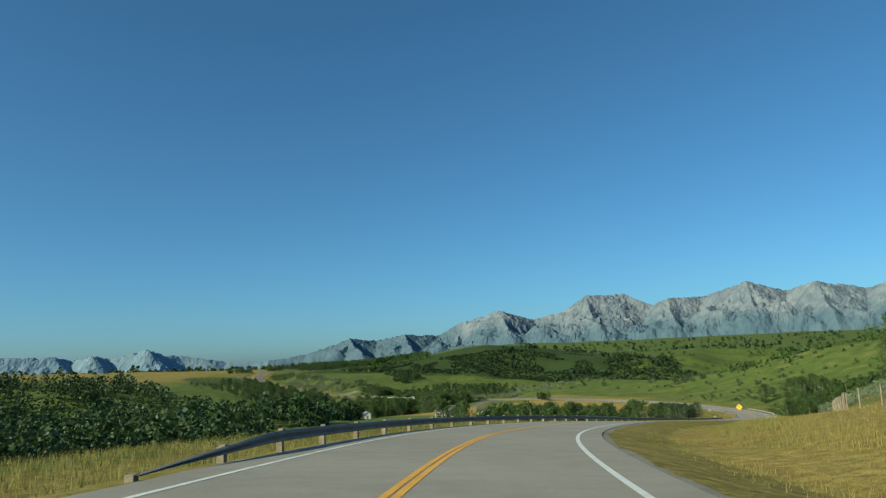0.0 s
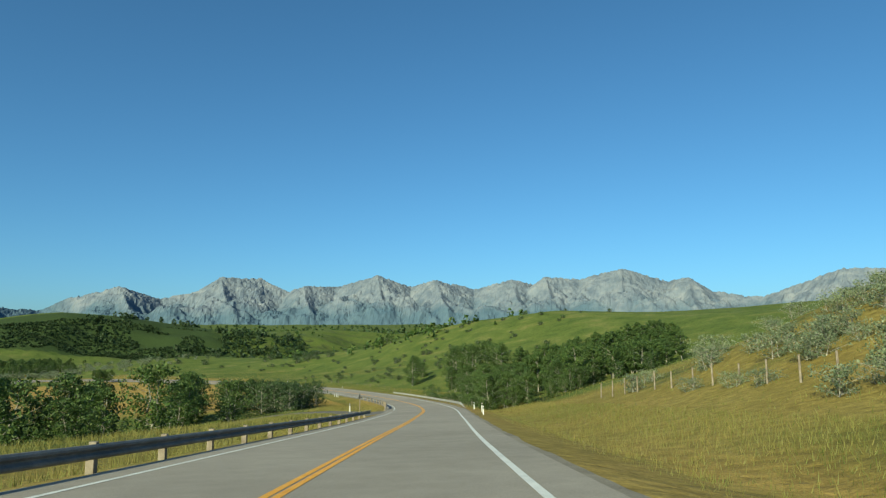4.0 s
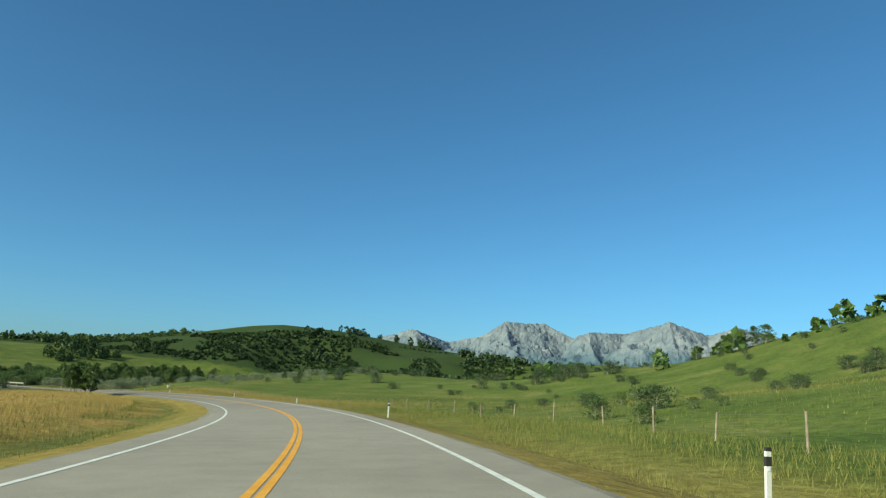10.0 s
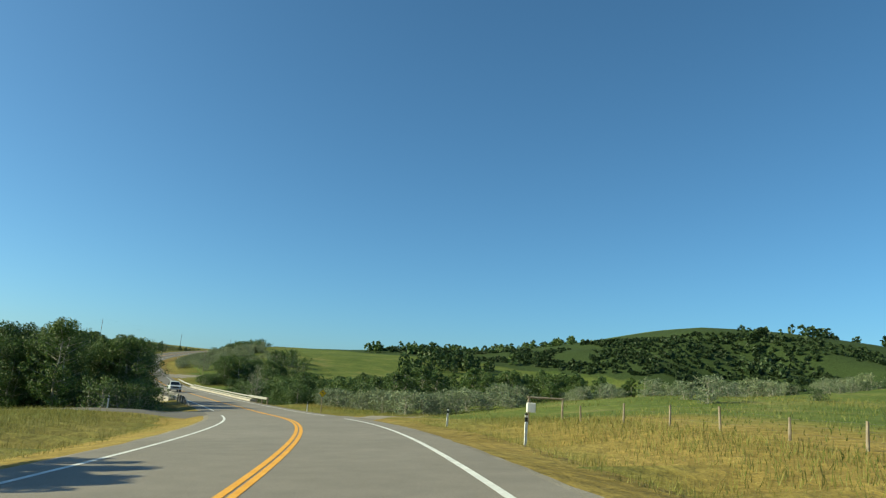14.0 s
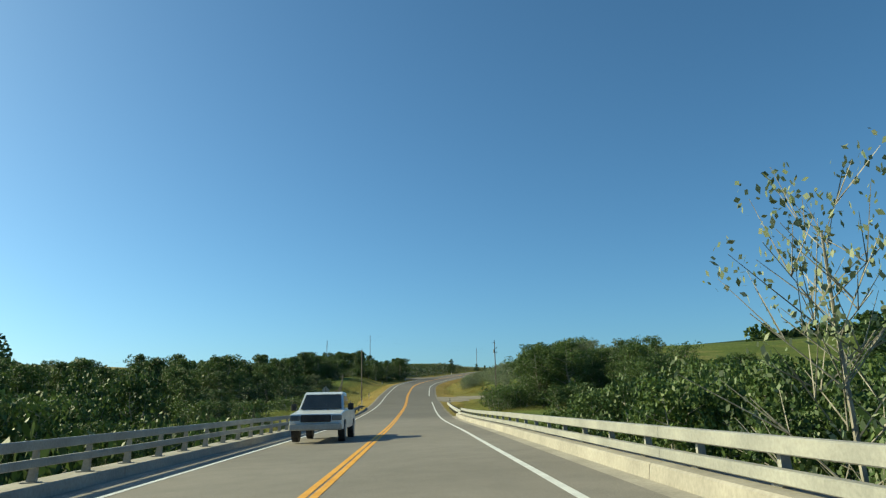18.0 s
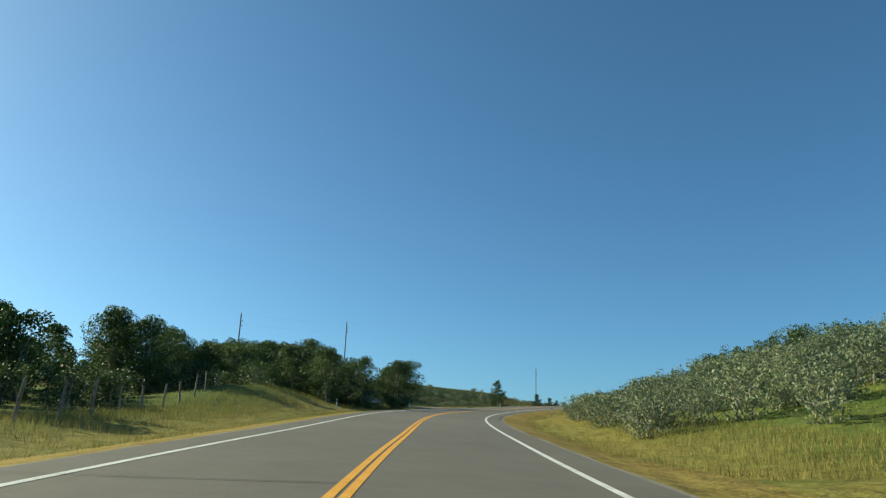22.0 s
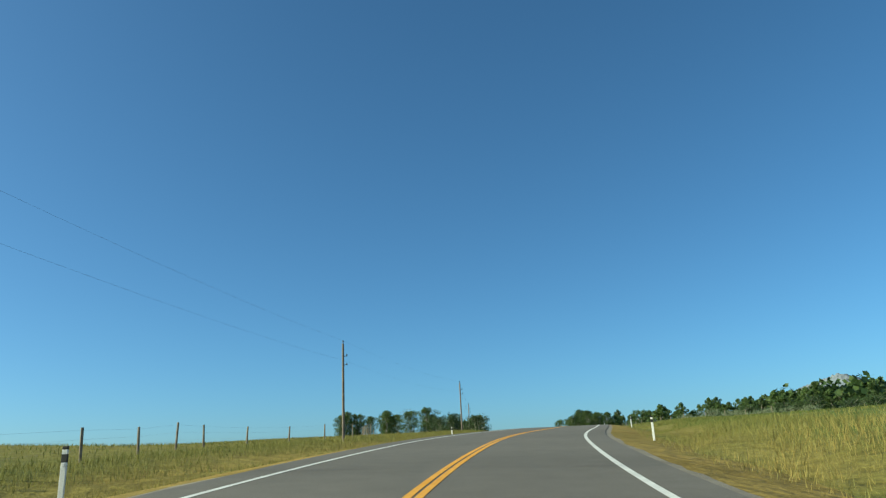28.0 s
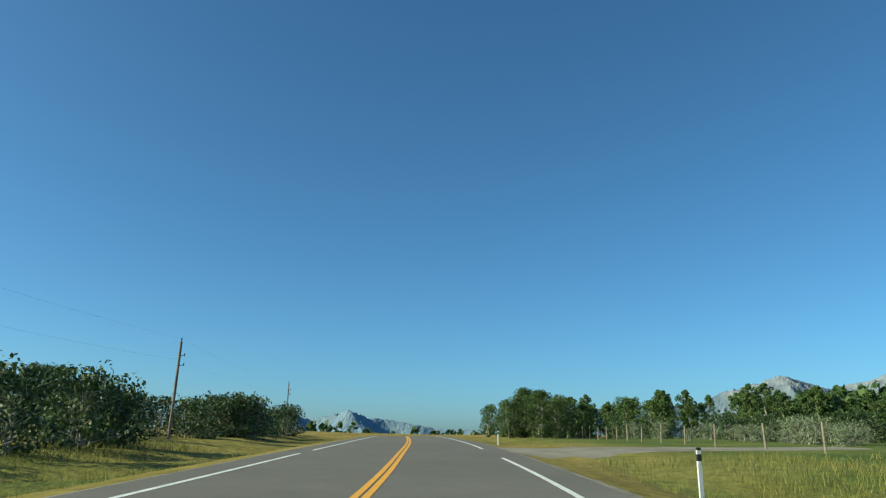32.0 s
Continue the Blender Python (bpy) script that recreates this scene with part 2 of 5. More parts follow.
REFLECT = two_tone("white_reflector", (0.75, 0.75, 0.75), (0.85, 0.85, 0.85), 5, 0.25)
WIRE = two_tone("rusty_wire", (0.18, 0.15, 0.13), (0.28, 0.25, 0.22), 9, 0.6, 0.6)
POLEWOOD = two_tone("grey_pole_wood", (0.16, 0.13, 0.11), (0.27, 0.23, 0.19), 2.0, 0.9, fine=30)
SIGNYELLOW = two_tone("sign_yellow", (0.85, 0.52, 0.02), (0.90, 0.58, 0.04), 2.0, 0.45)
GLASS = two_tone("window_glass", (0.10, 0.12, 0.14), (0.16, 0.18, 0.20), 2.0, 0.1, spec=0.6, bumps=0.0)
DARKGLASS = two_tone("dark_glass", (0.015, 0.02, 0.022), (0.03, 0.035, 0.04), 2.0, 0.06, spec=0.7, bumps=0.0)
CARPAINT = two_tone("white_car_paint", (0.62, 0.66, 0.70), (0.68, 0.72, 0.76), 1.0, 0.25, spec=0.6, bumps=0.02)
SIDING = two_tone("grey_siding", (0.30, 0.28, 0.26), (0.42, 0.40, 0.37), 0.8, 0.9)
PALESIDING = two_tone("pale_siding", (0.62, 0.61, 0.58), (0.72, 0.71, 0.68), 0.8, 0.8)
ROOFING = two_tone("dark_shingles", (0.07, 0.065, 0.06), (0.13, 0.12, 0.11), 0.8, 0.9)
TAR = two_tone("tar", (0.025, 0.024, 0.023), (0.05, 0.048, 0.046), 3.0, 0.6)

# ---------------------------------------------------------------- helpers


def mesh_object(name, verts, faces, mat, smooth=False, parent=None):
    me = bpy.data.meshes.new(name)
    me.from_pydata(verts, [], faces)
    me.materials.append(mat)
    if smooth:
        me.polygons.foreach_set("use_smooth", [True] * len(me.polygons))
    ob = new(name, me)
    if parent is not None:
        ob.parent = parent
    return ob


def part(name, bm, mat, parent, label=""):
    me = bpy.data.meshes.new(name)
    bm.to_mesh(me)
    bm.free()
    me.materials.append(mat)
    ob = new(name, me)
    ob.parent = parent
    if label:
        ob["label"] = label
    return ob


def vary(*v):
    return noise.noise(Vector(v))


# ---------------------------------------------------------------- the road's line
STEP = 2.5


def smooth_line():
    pts = np.array([(*p, b) for p, b in zip(ROAD, BANK)])
    out = []
    for i in range(1, len(pts) - 2):
        a, b, c, d = pts[i - 1:i + 3]
        for k in range(14):
            s = k / 14
            out.append(0.5 * (2 * b + (c - a) * s + (2 * a - 5 * b + 4 * c - d) * s * s + (3 * b - a - 3 * c + d) * s ** 3))
    return np.array(out)


LINE = smooth_line()
TAN = np.gradient(LINE[:, :2], axis=0)
SEG = np.linalg.norm(TAN, axis=1)
TAN = TAN / SEG[:, None]
RIGHT = np.stack([TAN[:, 1], -TAN[:, 0]], 1)
STATION = np.concatenate([[0], np.cumsum(np.linalg.norm(np.diff(LINE[:, :2], axis=0), axis=1))]) - 68.0
S_END = STATION[-1]


def on_road(s, d, up=0.0):
    """The place at station s, d metres to the right of the middle line, on the road's plane."""
    r = [np.interp(s, STATION, LINE[:, k]) for k in range(4)]
    n = [np.interp(s, STATION, RIGHT[:, k]) for k in range(2)]
    return Vector((r[0] + n[0] * d, r[1] + n[1] * d, r[2] + r[3] * d + up))


def heading(s):
    """Degrees by which the road's way at s is turned from +y."""
    return math.degrees(math.atan2(-np.interp(s, STATION, TAN[:, 0]), np.interp(s, STATION, TAN[:, 1])))


def nearest(x, y):
    """Stations, signed distances and road heights for arrays of places."""
    s, d, z = np.empty(len(x)), np.empty(len(x)), np.empty(len(x))
    for i in range(0, len(x), 4000):
        dx = x[i:i + 4000, None] - LINE[None, :, 0]
        dy = y[i:i + 4000, None] - LINE[None, :, 1]
        j = (dx * dx + dy * dy).argmin(1)
        k = np.arange(len(j))
        along = dx[k, j] * TAN[j, 0] + dy[k, j] * TAN[j, 1]
        side = dx[k, j] * RIGHT[j, 0] + dy[k, j] * RIGHT[j, 1]
        dist = np.hypot(dx[k, j], dy[k, j])
        s[i:i + 4000] = STATION[j] + np.clip(along, -2, 2)
        d[i:i + 4000] = np.where(np.abs(along) > 3, np.sign(side + 1e-9) * dist, side)
        z[i:i + 4000] = np.interp(s[i:i + 4000], STATION, LINE[:, 2])
    return s, d, z


# ---------------------------------------------------------------- the lie of the land
# station, height above the road at 40 m and at 120 m to the left, then to the right
SIDES = np.array([
    (-68, -4.5, -19.5, 3.0, 7.7), (27, -5.9, -20.8, 3.6, 10.4), (82, -5.9, -18.1, 4.3, 11.8), (138, -6.6, -12.7, 8.4, 15.9),
    (172, -5.9, -10.0, 11.5, 17.2), (195, -4.5, -7.2, 8.4, 17.2), (217, -3.2, -5.9, 6.4, 17.2), (242, -1.1, -4.5, 3.6, 17.2),
    (275, -0.4, -3.2, 5.0, 20.0), (309, -0.4, -2.5, 6.4, 21.3), (350, -0.4, -2.5, 4.3, 27.0), (384, -0.4, -2.5, 1.2, 24.5),
    (419, -0.4, -2.5, 0.4, 14.0), (461, -1.1, -3.2, 2.0, 8.0), (502, -3.2, -5.9, 3.8, 10.5), (538, -7.2, -5.9, 1.6, 7.6),
    (590, -9.3, -4.5, -7.0, -0.4), (614, -3.2, -1.8, -1.8, 1.6), (638, -2.5, 0.2, 2.3, 5.0), (672, -0.9, 3.0, 3.9, 6.4),
    (705, 0.9, 5.7, 6.4, 7.7), (746, 3.2, 5.4, 6.6, 8.0), (773, 4.3, 6.0, 6.0, 6.5), (808, 3.5, 5.0, 4.7, 7.5),
    (835, 2.4, 3.6, 1.6, 4.0), (877, 0.6, 2.3, 0.4, 1.6), (959, 0.1, 0.9, -0.0, 0.9), (1230, -0.0, 0.9, -0.0, 1.6),
])


def bell(x, y, cx, cy, rx, ry, turn=0.0):
    c, s = math.cos(radians(turn)), math.sin(radians(turn))
    u, v = (x - cx) * c + (y - cy) * s, -(x - cx) * s + (y - cy) * c
    return np.exp(-((u / rx) ** 2 + (v / ry) ** 2))


def sstep(a, b, v):
    t = np.clip((v - a) / (b - a), 0, 1)
    return t * t * (3 - 2 * t)


def waves(x, y):
    return (np.sin(x * 0.031 + 1.3) * np.cos(y * 0.027 + 0.4) + 0.6 * np.sin(x * 0.011 - y * 0.017 + 2.0)
            + 0.35 * np.sin(x * 0.071 + y * 0.053) * np.cos(y * 0.083 - x * 0.02))


# the far land is drawn on a plan whose unit is 1.36 m: the river's course, and the crest of the round hill beyond it
UNIT = 1.36
RIVER = [(-420, 60), (-260, 120), (-150, 200), (-60, 310), (0, 375), (60, 420), (130, 452), (220, 480), (360, 520), (620, 600), (1000, 700)]
CREST = [(-150, 590, 2.0), (-104, 595, 5.0), (-50, 595, 7.5), (-15, 596, 10.5), (30, 596, 14), (60, 596, 12.2), (88, 594, 8.5), (112, 590, 5), (140, 590, 1)]


def to_line(x, y, pts):
    """Distance to a broken line, and how far along it (in parts) the nearest point lies."""
    best, where = np.full(len(x), 1e9), np.zeros(len(x))
    for k, (a, b) in enumerate(zip(pts, pts[1:])):
        dx, dy = b[0] - a[0], b[1] - a[1]
        t = np.clip(((x - a[0]) * dx + (y - a[1]) * dy) / (dx * dx + dy * dy), 0, 1)
        r = np.hypot(x - a[0] - t * dx, y - a[1] - t * dy)
        where = np.where(r < best, k + t, where)
        best = np.minimum(best, r)
    return best, where


def far_land(x, y):
    x, y = x / UNIT, y / UNIT
    r = np.hypot(x + 60, y - 350)
    east = sstep(-50, 250, x)
    z = -1.0 + 5.0 * east + 1.6 * waves(x, y) * sstep(60, 400, r) * (0.25 + east) + (3 + 56 * east) * sstep(600, 2600, r)
    z += 5 * bell(x, y, -620, 850, 300, 160)
    z += 5 * bell(x, y, -70, 610, 45, 55)
    dr, _ = to_line(x, y, RIVER)
    dr = dr + 14 * waves(x * 1.7, y * 1.7)
    z = -19 + (z + 19) * sstep(55, 165, dr)
    dc, w = to_line(x, y, CREST)
    top = np.interp(w, range(len(CREST)), [c[2] for c in CREST])
    south = 1 - sstep(580, 612, y)
    wide = 78 - 22 * south + 9 * waves(x * 2.2, y * 2.2)
    z = np.maximum(z, z + (top - z) * np.exp(-(dc / wide) ** 2.2))
    return z * UNIT


# turnings: station, side, half-width, slant
TURNS = ((200, -1, 9, 8), (491, 1, 10, 14), (502, -1, 12, -8), (661, 1, 17, 6), (752, -1, 13, -3), (955, 1, 12, 10))


def land(x, y):
    x, y = np.asarray(x, float).ravel(), np.asarray(y, float).ravel()
    s, d, zr = nearest(x, y)
    a = np.abs(d)
    bank = np.interp(s, STATION, LINE[:, 3])
    l30, l90, r30, r90 = [np.interp(s, SIDES[:, 0], SIDES[:, k]) for k in range(1, 5)]
    h30, h90 = np.where(d < 0, l30, r30), np.where(d < 0, l90, r90)
    ditch = -0.6 * np.exp(-((a - 8.6) / 2.4) ** 2) * (1 - sstep(12, 16, a))
    for ts, sd, w, k in TURNS:
        ditch = ditch * (1 - np.exp(-((s - ts - k * (a - 5) / 34) / w) ** 4) * (np.sign(d) == sd))
    near = ditch + bank * np.clip(d, -6, 6) * (1 - sstep(6, 20, a))
    steep = 19 * sstep(735, 752, s) * (1 - sstep(812, 838, s)) * (d < 0)
    rise = h30 * sstep(9, 43 - steep, a) + (h90 - h30) * sstep(35, 129, a)
    bridge = sstep(548, 559, s) * (1 - sstep(602, 614, s))
    side = zr + near + rise - 8.2 * bridge * (1 - sstep(20, 54, a))
    side = side + 0.33 * waves(x * 2.2, y * 2.2) * sstep(14, 54, a)
    f = sstep(82, 231, a)
    z = side * (1 - f) + far_land(x, y) * f
    mound = on_road(716, -15.6)
    z = z + 1.8 * bell(x, y, mound.x, mound.y, 5.4, 11.0, heading(716))
    knoll = on_road(472, 19)
    z = z + 0.8 * bell(x, y, knoll.x, knoll.y, 12.0, 20.0, heading(472))
    z = np.where(a < 8.0, np.minimum(z, zr + bank * d - 0.10 - 0.35 * (1 - sstep(5.2, 8.0, a))), z)
    return z, s, d


def ground_z(x, y):
    return float(land([x], [y])[0][0])


def axis(lo, hi, step, far):
    core = list(np.arange(lo, hi + step, step))
    a, w = core[-1], step
    while a < far:
        w *= 1.17
        a += w
        core.append(a)
    a, w = core[0], step
    while a > -far:
        w *= 1.17
        a -= w
        core.insert(0, a)
    return np.array(core)


def build_ground():
    gx, gy = axis(-310, 285, 3.0, 4950), axis(-40, 1070, 3.0, 4950)
    X, Y = np.meshgrid(gx, gy)
    Z, s, d = land(X, Y)
    nx, ny = len(gx), len(gy)
    idx = np.arange(nx * ny).reshape(ny, nx)
    quads = np.stack([idx[:-1, :-1], idx[:-1, 1:], idx[1:, 1:], idx[1:, :-1]], -1).reshape(-1, 4)
    me = bpy.data.meshes.new("ground")
    me.from_pydata(np.stack([X.ravel(), Y.ravel(), Z], 1).tolist(), [], quads.tolist())
    me.polygons.foreach_set("use_smooth", [True] * len(me.polygons))
    x, y = X.ravel(), Y.ravel()
    a = np.abs(d)
    px, py = x / UNIT, y / UNIT
    dry = (0.5 - 0.18 * sstep(124, 165, s)) * (1 - sstep(9, 15, a)) * sstep(5, 8, a)                                # roadside grass
    dry = np.maximum(dry, 0.5 * sstep(-41, 0, s) * (1 - sstep(96, 136, s)) * (d > 0) * sstep(7, 11, a) * (1 - sstep(40, 80, a)))
    dry = np.maximum(dry, 0.36 * sstep(120, 145, s) * (1 - sstep(196, 212, s)) * (d > 0) * sstep(7, 11, a) * (1 - sstep(40, 70, a)))
    dry = np.maximum(dry, 1.0 * sstep(228, 255, s) * (1 - sstep(450, 466, s)) * (d < -10.5) * (1 - sstep(82, 122, a)))   # the field in the bend
    dry = np.maximum(dry, 0.44 * sstep(370, 412, s) * (1 - sstep(474, 488, s)) * (d > 8) * (1 - sstep(17, 26, a)))
    dry = np.maximum(dry, 0.42 * sstep(420, 520, py - 0.35 * px) * (1 - sstep(-190, -130, px)) * (1 - sstep(900, 1300, py)))      # pale fields on the plain
    scrub = sstep(82, 218, a) * 0.32
    scrub = np.where((px < -150) & (py - 0.35 * px > 470), 0.1, scrub)
    # dark ground on the round hill's face: scrub, and its scarps' shade as colour
    scrub = np.maximum(scrub, 0.7 * sstep(498, 516, py) * (1 - sstep(576, 590, py)) * sstep(-140, -100, px) * (1 - sstep(105, 150, px)))
    scrub = np.maximum(scrub, 0.55 * sstep(733, 753, s) * (1 - sstep(821, 849, s)) * (d < -10) * (1 - sstep(54, 95, a)))
    scrub = np.maximum(scrub, 0.30 * sstep(138, 154, s) * (1 - sstep(186, 206, s)) * (d > 18) * (1 - sstep(82, 122, a)))
    for nm, v in (("dry", dry), ("scrub", scrub)):
        me.attributes.new(nm, 'FLOAT', 'POINT').data.foreach_set("value", v.astype(np.float32))
    me.materials.append(GROUND)
    return tagged(new("ground", me), "rolling grassland, green and dry in patches", "ground", kind="structure")


ground = build_ground()


def strip(name, s0, s1, cols, mat, step=2.5, ups=None):
    """A ribbon along the road: cols are distances from the middle line, ups their heights."""
    ss = np.arange(s0, s1 + 0.01, step)
    ups = ups or [0.0] * len(cols)
    verts = [tuple(on_road(s, d, u)) for s in ss for d, u in zip(cols, ups)]
    m = len(cols)
    faces = [(i * m + j, i * m + j + 1, (i + 1) * m + j + 1, (i + 1) * m + j) for i in range(len(ss) - 1) for j in range(m - 1)]
    return mesh_object(name, verts, faces, mat, True)


road = tagged(strip("road", -66, S_END - 6, [-4.55, -3.6, 0, 3.6, 4.55], ASPHALT), "worn grey two-lane asphalt road", "road", kind="structure")
along = np.repeat(np.arange(-66, S_END - 6 + 0.01, 2.5), 5)
road.data.attributes.new("worn", 'FLOAT', 'POINT').data.foreach_set("value", (1 - 0.55 * sstep(344, 454, along) - 0.45 * sstep(603, 617, along)).astype(np.float32))
for dd in (-0.09, 0.09):
    tagged(strip("centre_line", -66, S_END - 6, [dd - 0.065, dd + 0.065], YELLOW, ups=[0.006, 0.006]), "solid yellow centre line", "road marking", kind="structure")
GAPS = {-3.6: ((196.6, 206), (497, 510.5), (653, 654.7), (744, 762.5), (945, 948)), 3.6: ((488.5, 494.6), (654.5, 668.8), (946, 952.5))}
for dd, holes in GAPS.items():
    cuts = [-66.0] + [v for h in holes for v in h] + [S_END - 6]
    for a, c in zip(cuts[::2], cuts[1::2]):
        tagged(strip("edge_line", a, c, [dd - 0.07, dd + 0.07], WHITE, ups=[0.006, 0.006]), "solid white edge line", "road marking", kind="structure")

# ---------------------------------------------------------------- mountains
# summits and saddles of the range: direction in degrees (left positive) and height in degrees
SUMMITS = [(75, 1.4), (40, 1.3), (30.2, 1.3), (29, 1.05), (27.7, 1.35), (26.6, 1.1), (24, 1.7), (22.9, 1.3), (21.7, 1.2), (19.7, 0.9), (18.3, 0.7), (15.2, 0.6),
           (12.1, 1.02), (8.6, 2.13), (6.4, 1.91), (4.1, 2.27), (1.3, 2.16), (-0.5, 2.98), (-3.9, 3.95), (-6.6, 3.1), (-9.2, 3.7), (-10.9, 4.8), (-13.9, 4.75), (-16.2, 3.8)]
SUMMITS += [(-17.3, 4.25), (-19.8, 4.2), (-23.2, 5.15), (-25.9, 4.3), (-28, 4.8), (-31, 4.05), (-34.1, 4.85), (-35.9, 4.35), (-36.8, 5.0), (-39.6, 4.75), (-42.7, 5.5), (-46.4, 4.5),
            (-47.8, 4.7), (-49.5, 3.65), (-52.9, 3.1), (-58.3, 4.95), (-75, 4.0)]


def build_mountains():
    """Crest and spurs as sloping ridges; the land falls away from them in ribs."""
    hs = [s[1] * 1.045 for s in SUMMITS]
    rng = np.random.default_rng(4)

    def place(a, r):
        return np.array([50 - r * math.sin(radians(a)), 110 + r * math.cos(radians(a))])

    crest = []
    for k, (a, _) in enumerate(SUMMITS):
        h = hs[k]
        top = h >= max(hs[max(0, k - 1)], hs[min(len(hs) - 1, k + 1)]) - 0.02
        r = (4620 if top else 4760) + rng.uniform(-40, 40)
        crest.append((a, r, h, top))
    segs = []
    for (a0, r0, h0, _), (a1, r1, h1, _) in zip(crest, crest[1:]):
        segs.append((place(a0, r0), place(a1, r1), r0 * math.tan(radians(h0)), r1 * math.tan(radians(h1)), 0.8))
    for a, r, h, top in crest:
        if h > 1.4 and a < 15:
            # one long buttress from each summit, bent to one side, and a short one beside it
            runs = ((-rng.uniform(0.3, 1.0), 0.34, 520), (rng.uniform(0.5, 1.3), 0.52, 260)) if top else ((rng.uniform(-0.7, 0.3), 0.42, 300),)
            for off, low, far in runs:
                z = r * math.tan(radians(h))
                m = a + off * 0.4
                segs.append((place(a, r), place(m, r - far * 0.42), z, z * (0.55 + 0.3 * low), 0.85))
                segs.append((place(m, r - far * 0.42), place(a + off * 1.5, r - far), z * (0.55 + 0.3 * low), z * low, 0.7))
    az = np.arange(-75, 60, 0.10)
    rad = np.linspace(4020, 4880, 64)
    A, R = np.meshgrid(np.radians(az), rad)
    x, y = (50 - R * np.sin(A)).ravel(), (110 + R * np.cos(A)).ravel()
    warp = np.array([noise.fractal(Vector((px * 0.006, py * 0.006, 1.0)), 0.9, 2.1, 5) for px, py in zip(x, y)])
    fine = np.array([noise.fractal(Vector((px * 0.021, py * 0.021, 5.0)), 0.8, 2.1, 4) for px, py in zip(x, y)])
    z = np.full(len(x), -30.0)
    for p, q, h0, h1, slope in segs:
        d = q - p
        t = np.clip(((x - p[0]) * d[0] + (y - p[1]) * d[1]) / (d @ d), 0, 1)
        dist = np.hypot(x - p[0] - t * d[0], y - p[1] - t * d[1])
        g = np.minimum(dist, 230)
        z = np.maximum(z, h0 + (h1 - h0) * t - slope * g * (1 + 0.42 * warp) - 0.4 * slope * (dist - g))
    z = z + 20 * warp * np.clip(z / 200, 0, 1) * (0.4 + 0.6 * (R.ravel() < 4450)) + 15 * (0.5 - np.abs(fine)) * np.clip(z / 120, 0, 1)
    z = -30 + (z + 30) * sstep(4020, 4270, R.ravel())
    V = np.stack([x, y, np.maximum(z, -30)], 1).reshape(len(rad), len(az), 3)
    # left of 15 degrees the haze-blue rock takes over
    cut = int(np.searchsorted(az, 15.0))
    for part_of, name, mat, label in ((V[:, :cut + 1], "mountain_range", HAZYSTONE, "grey limestone mountain range on the horizon"),
                                      (V[:, cut:], "far_range", HAZEROCK, "far blue mountain range beyond the plain")):
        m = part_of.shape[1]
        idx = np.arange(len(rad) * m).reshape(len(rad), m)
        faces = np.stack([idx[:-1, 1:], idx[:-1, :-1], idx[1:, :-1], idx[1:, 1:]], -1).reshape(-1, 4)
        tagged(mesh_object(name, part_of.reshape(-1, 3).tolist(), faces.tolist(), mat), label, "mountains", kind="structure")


build_mountains()

# ---------------------------------------------------------------- trees


def tube(bm, p, q, r0, r1, n=6):
    p, q = Vector(p), Vector(q)
    turn = (q - p).to_track_quat('Z', 'Y').to_matrix()
    ring = []
    for c, r in ((p, r0), (q, r1)):
        ring.append([bm.verts.new(c + turn @ Vector((math.cos(k * 2 * math.pi / n) * r, math.sin(k * 2 * math.pi / n) * r, 0))) for k in range(n)])
    for k in range(n):
        bm.faces.new((ring[0][k], ring[0][(k + 1) % n], ring[1][(k + 1) % n], ring[1][k]))
    bm.faces.new(ring[1])
    bm.faces.new(ring[0][::-1])


def leaf_cloud(centres, count, size, rng, flat=0.5):
    """Many small leaf quads round the centres (place, radius)."""
    tot = sum(r * r for _, r in centres)
    P, N = [], []
    for c, r in centres:
        k = max(6, int(count * r * r / tot))
        v = rng.normal(size=(k, 3))
        v /= np.linalg.norm(v, axis=1)[:, None]
        rad = r * rng.uniform(0.45, 1.0, k) ** 0.5
        P.append(np.array(c) + v * rad[:, None] * np.array([1, 1, 0.85]))
        N.append(v + rng.normal(size=(k, 3)) * 0.7)
    P, N = np.concatenate(P), np.concatenate(N)
    N /= np.linalg.norm(N, axis=1)[:, None]
    A = np.cross(N, rng.normal(size=N.shape))
    A /= np.linalg.norm(A, axis=1)[:, None]
    B = np.cross(N, A)
    sz = size * rng.uniform(0.6, 1.35, len(P))[:, None]
    V = np.stack([P + A * sz, P + B * sz * 0.62, P - A * sz, P - B * sz * 0.62], 1).reshape(-1, 3)
    F = np.arange(len(V)).reshape(-1, 4)
    return V, F


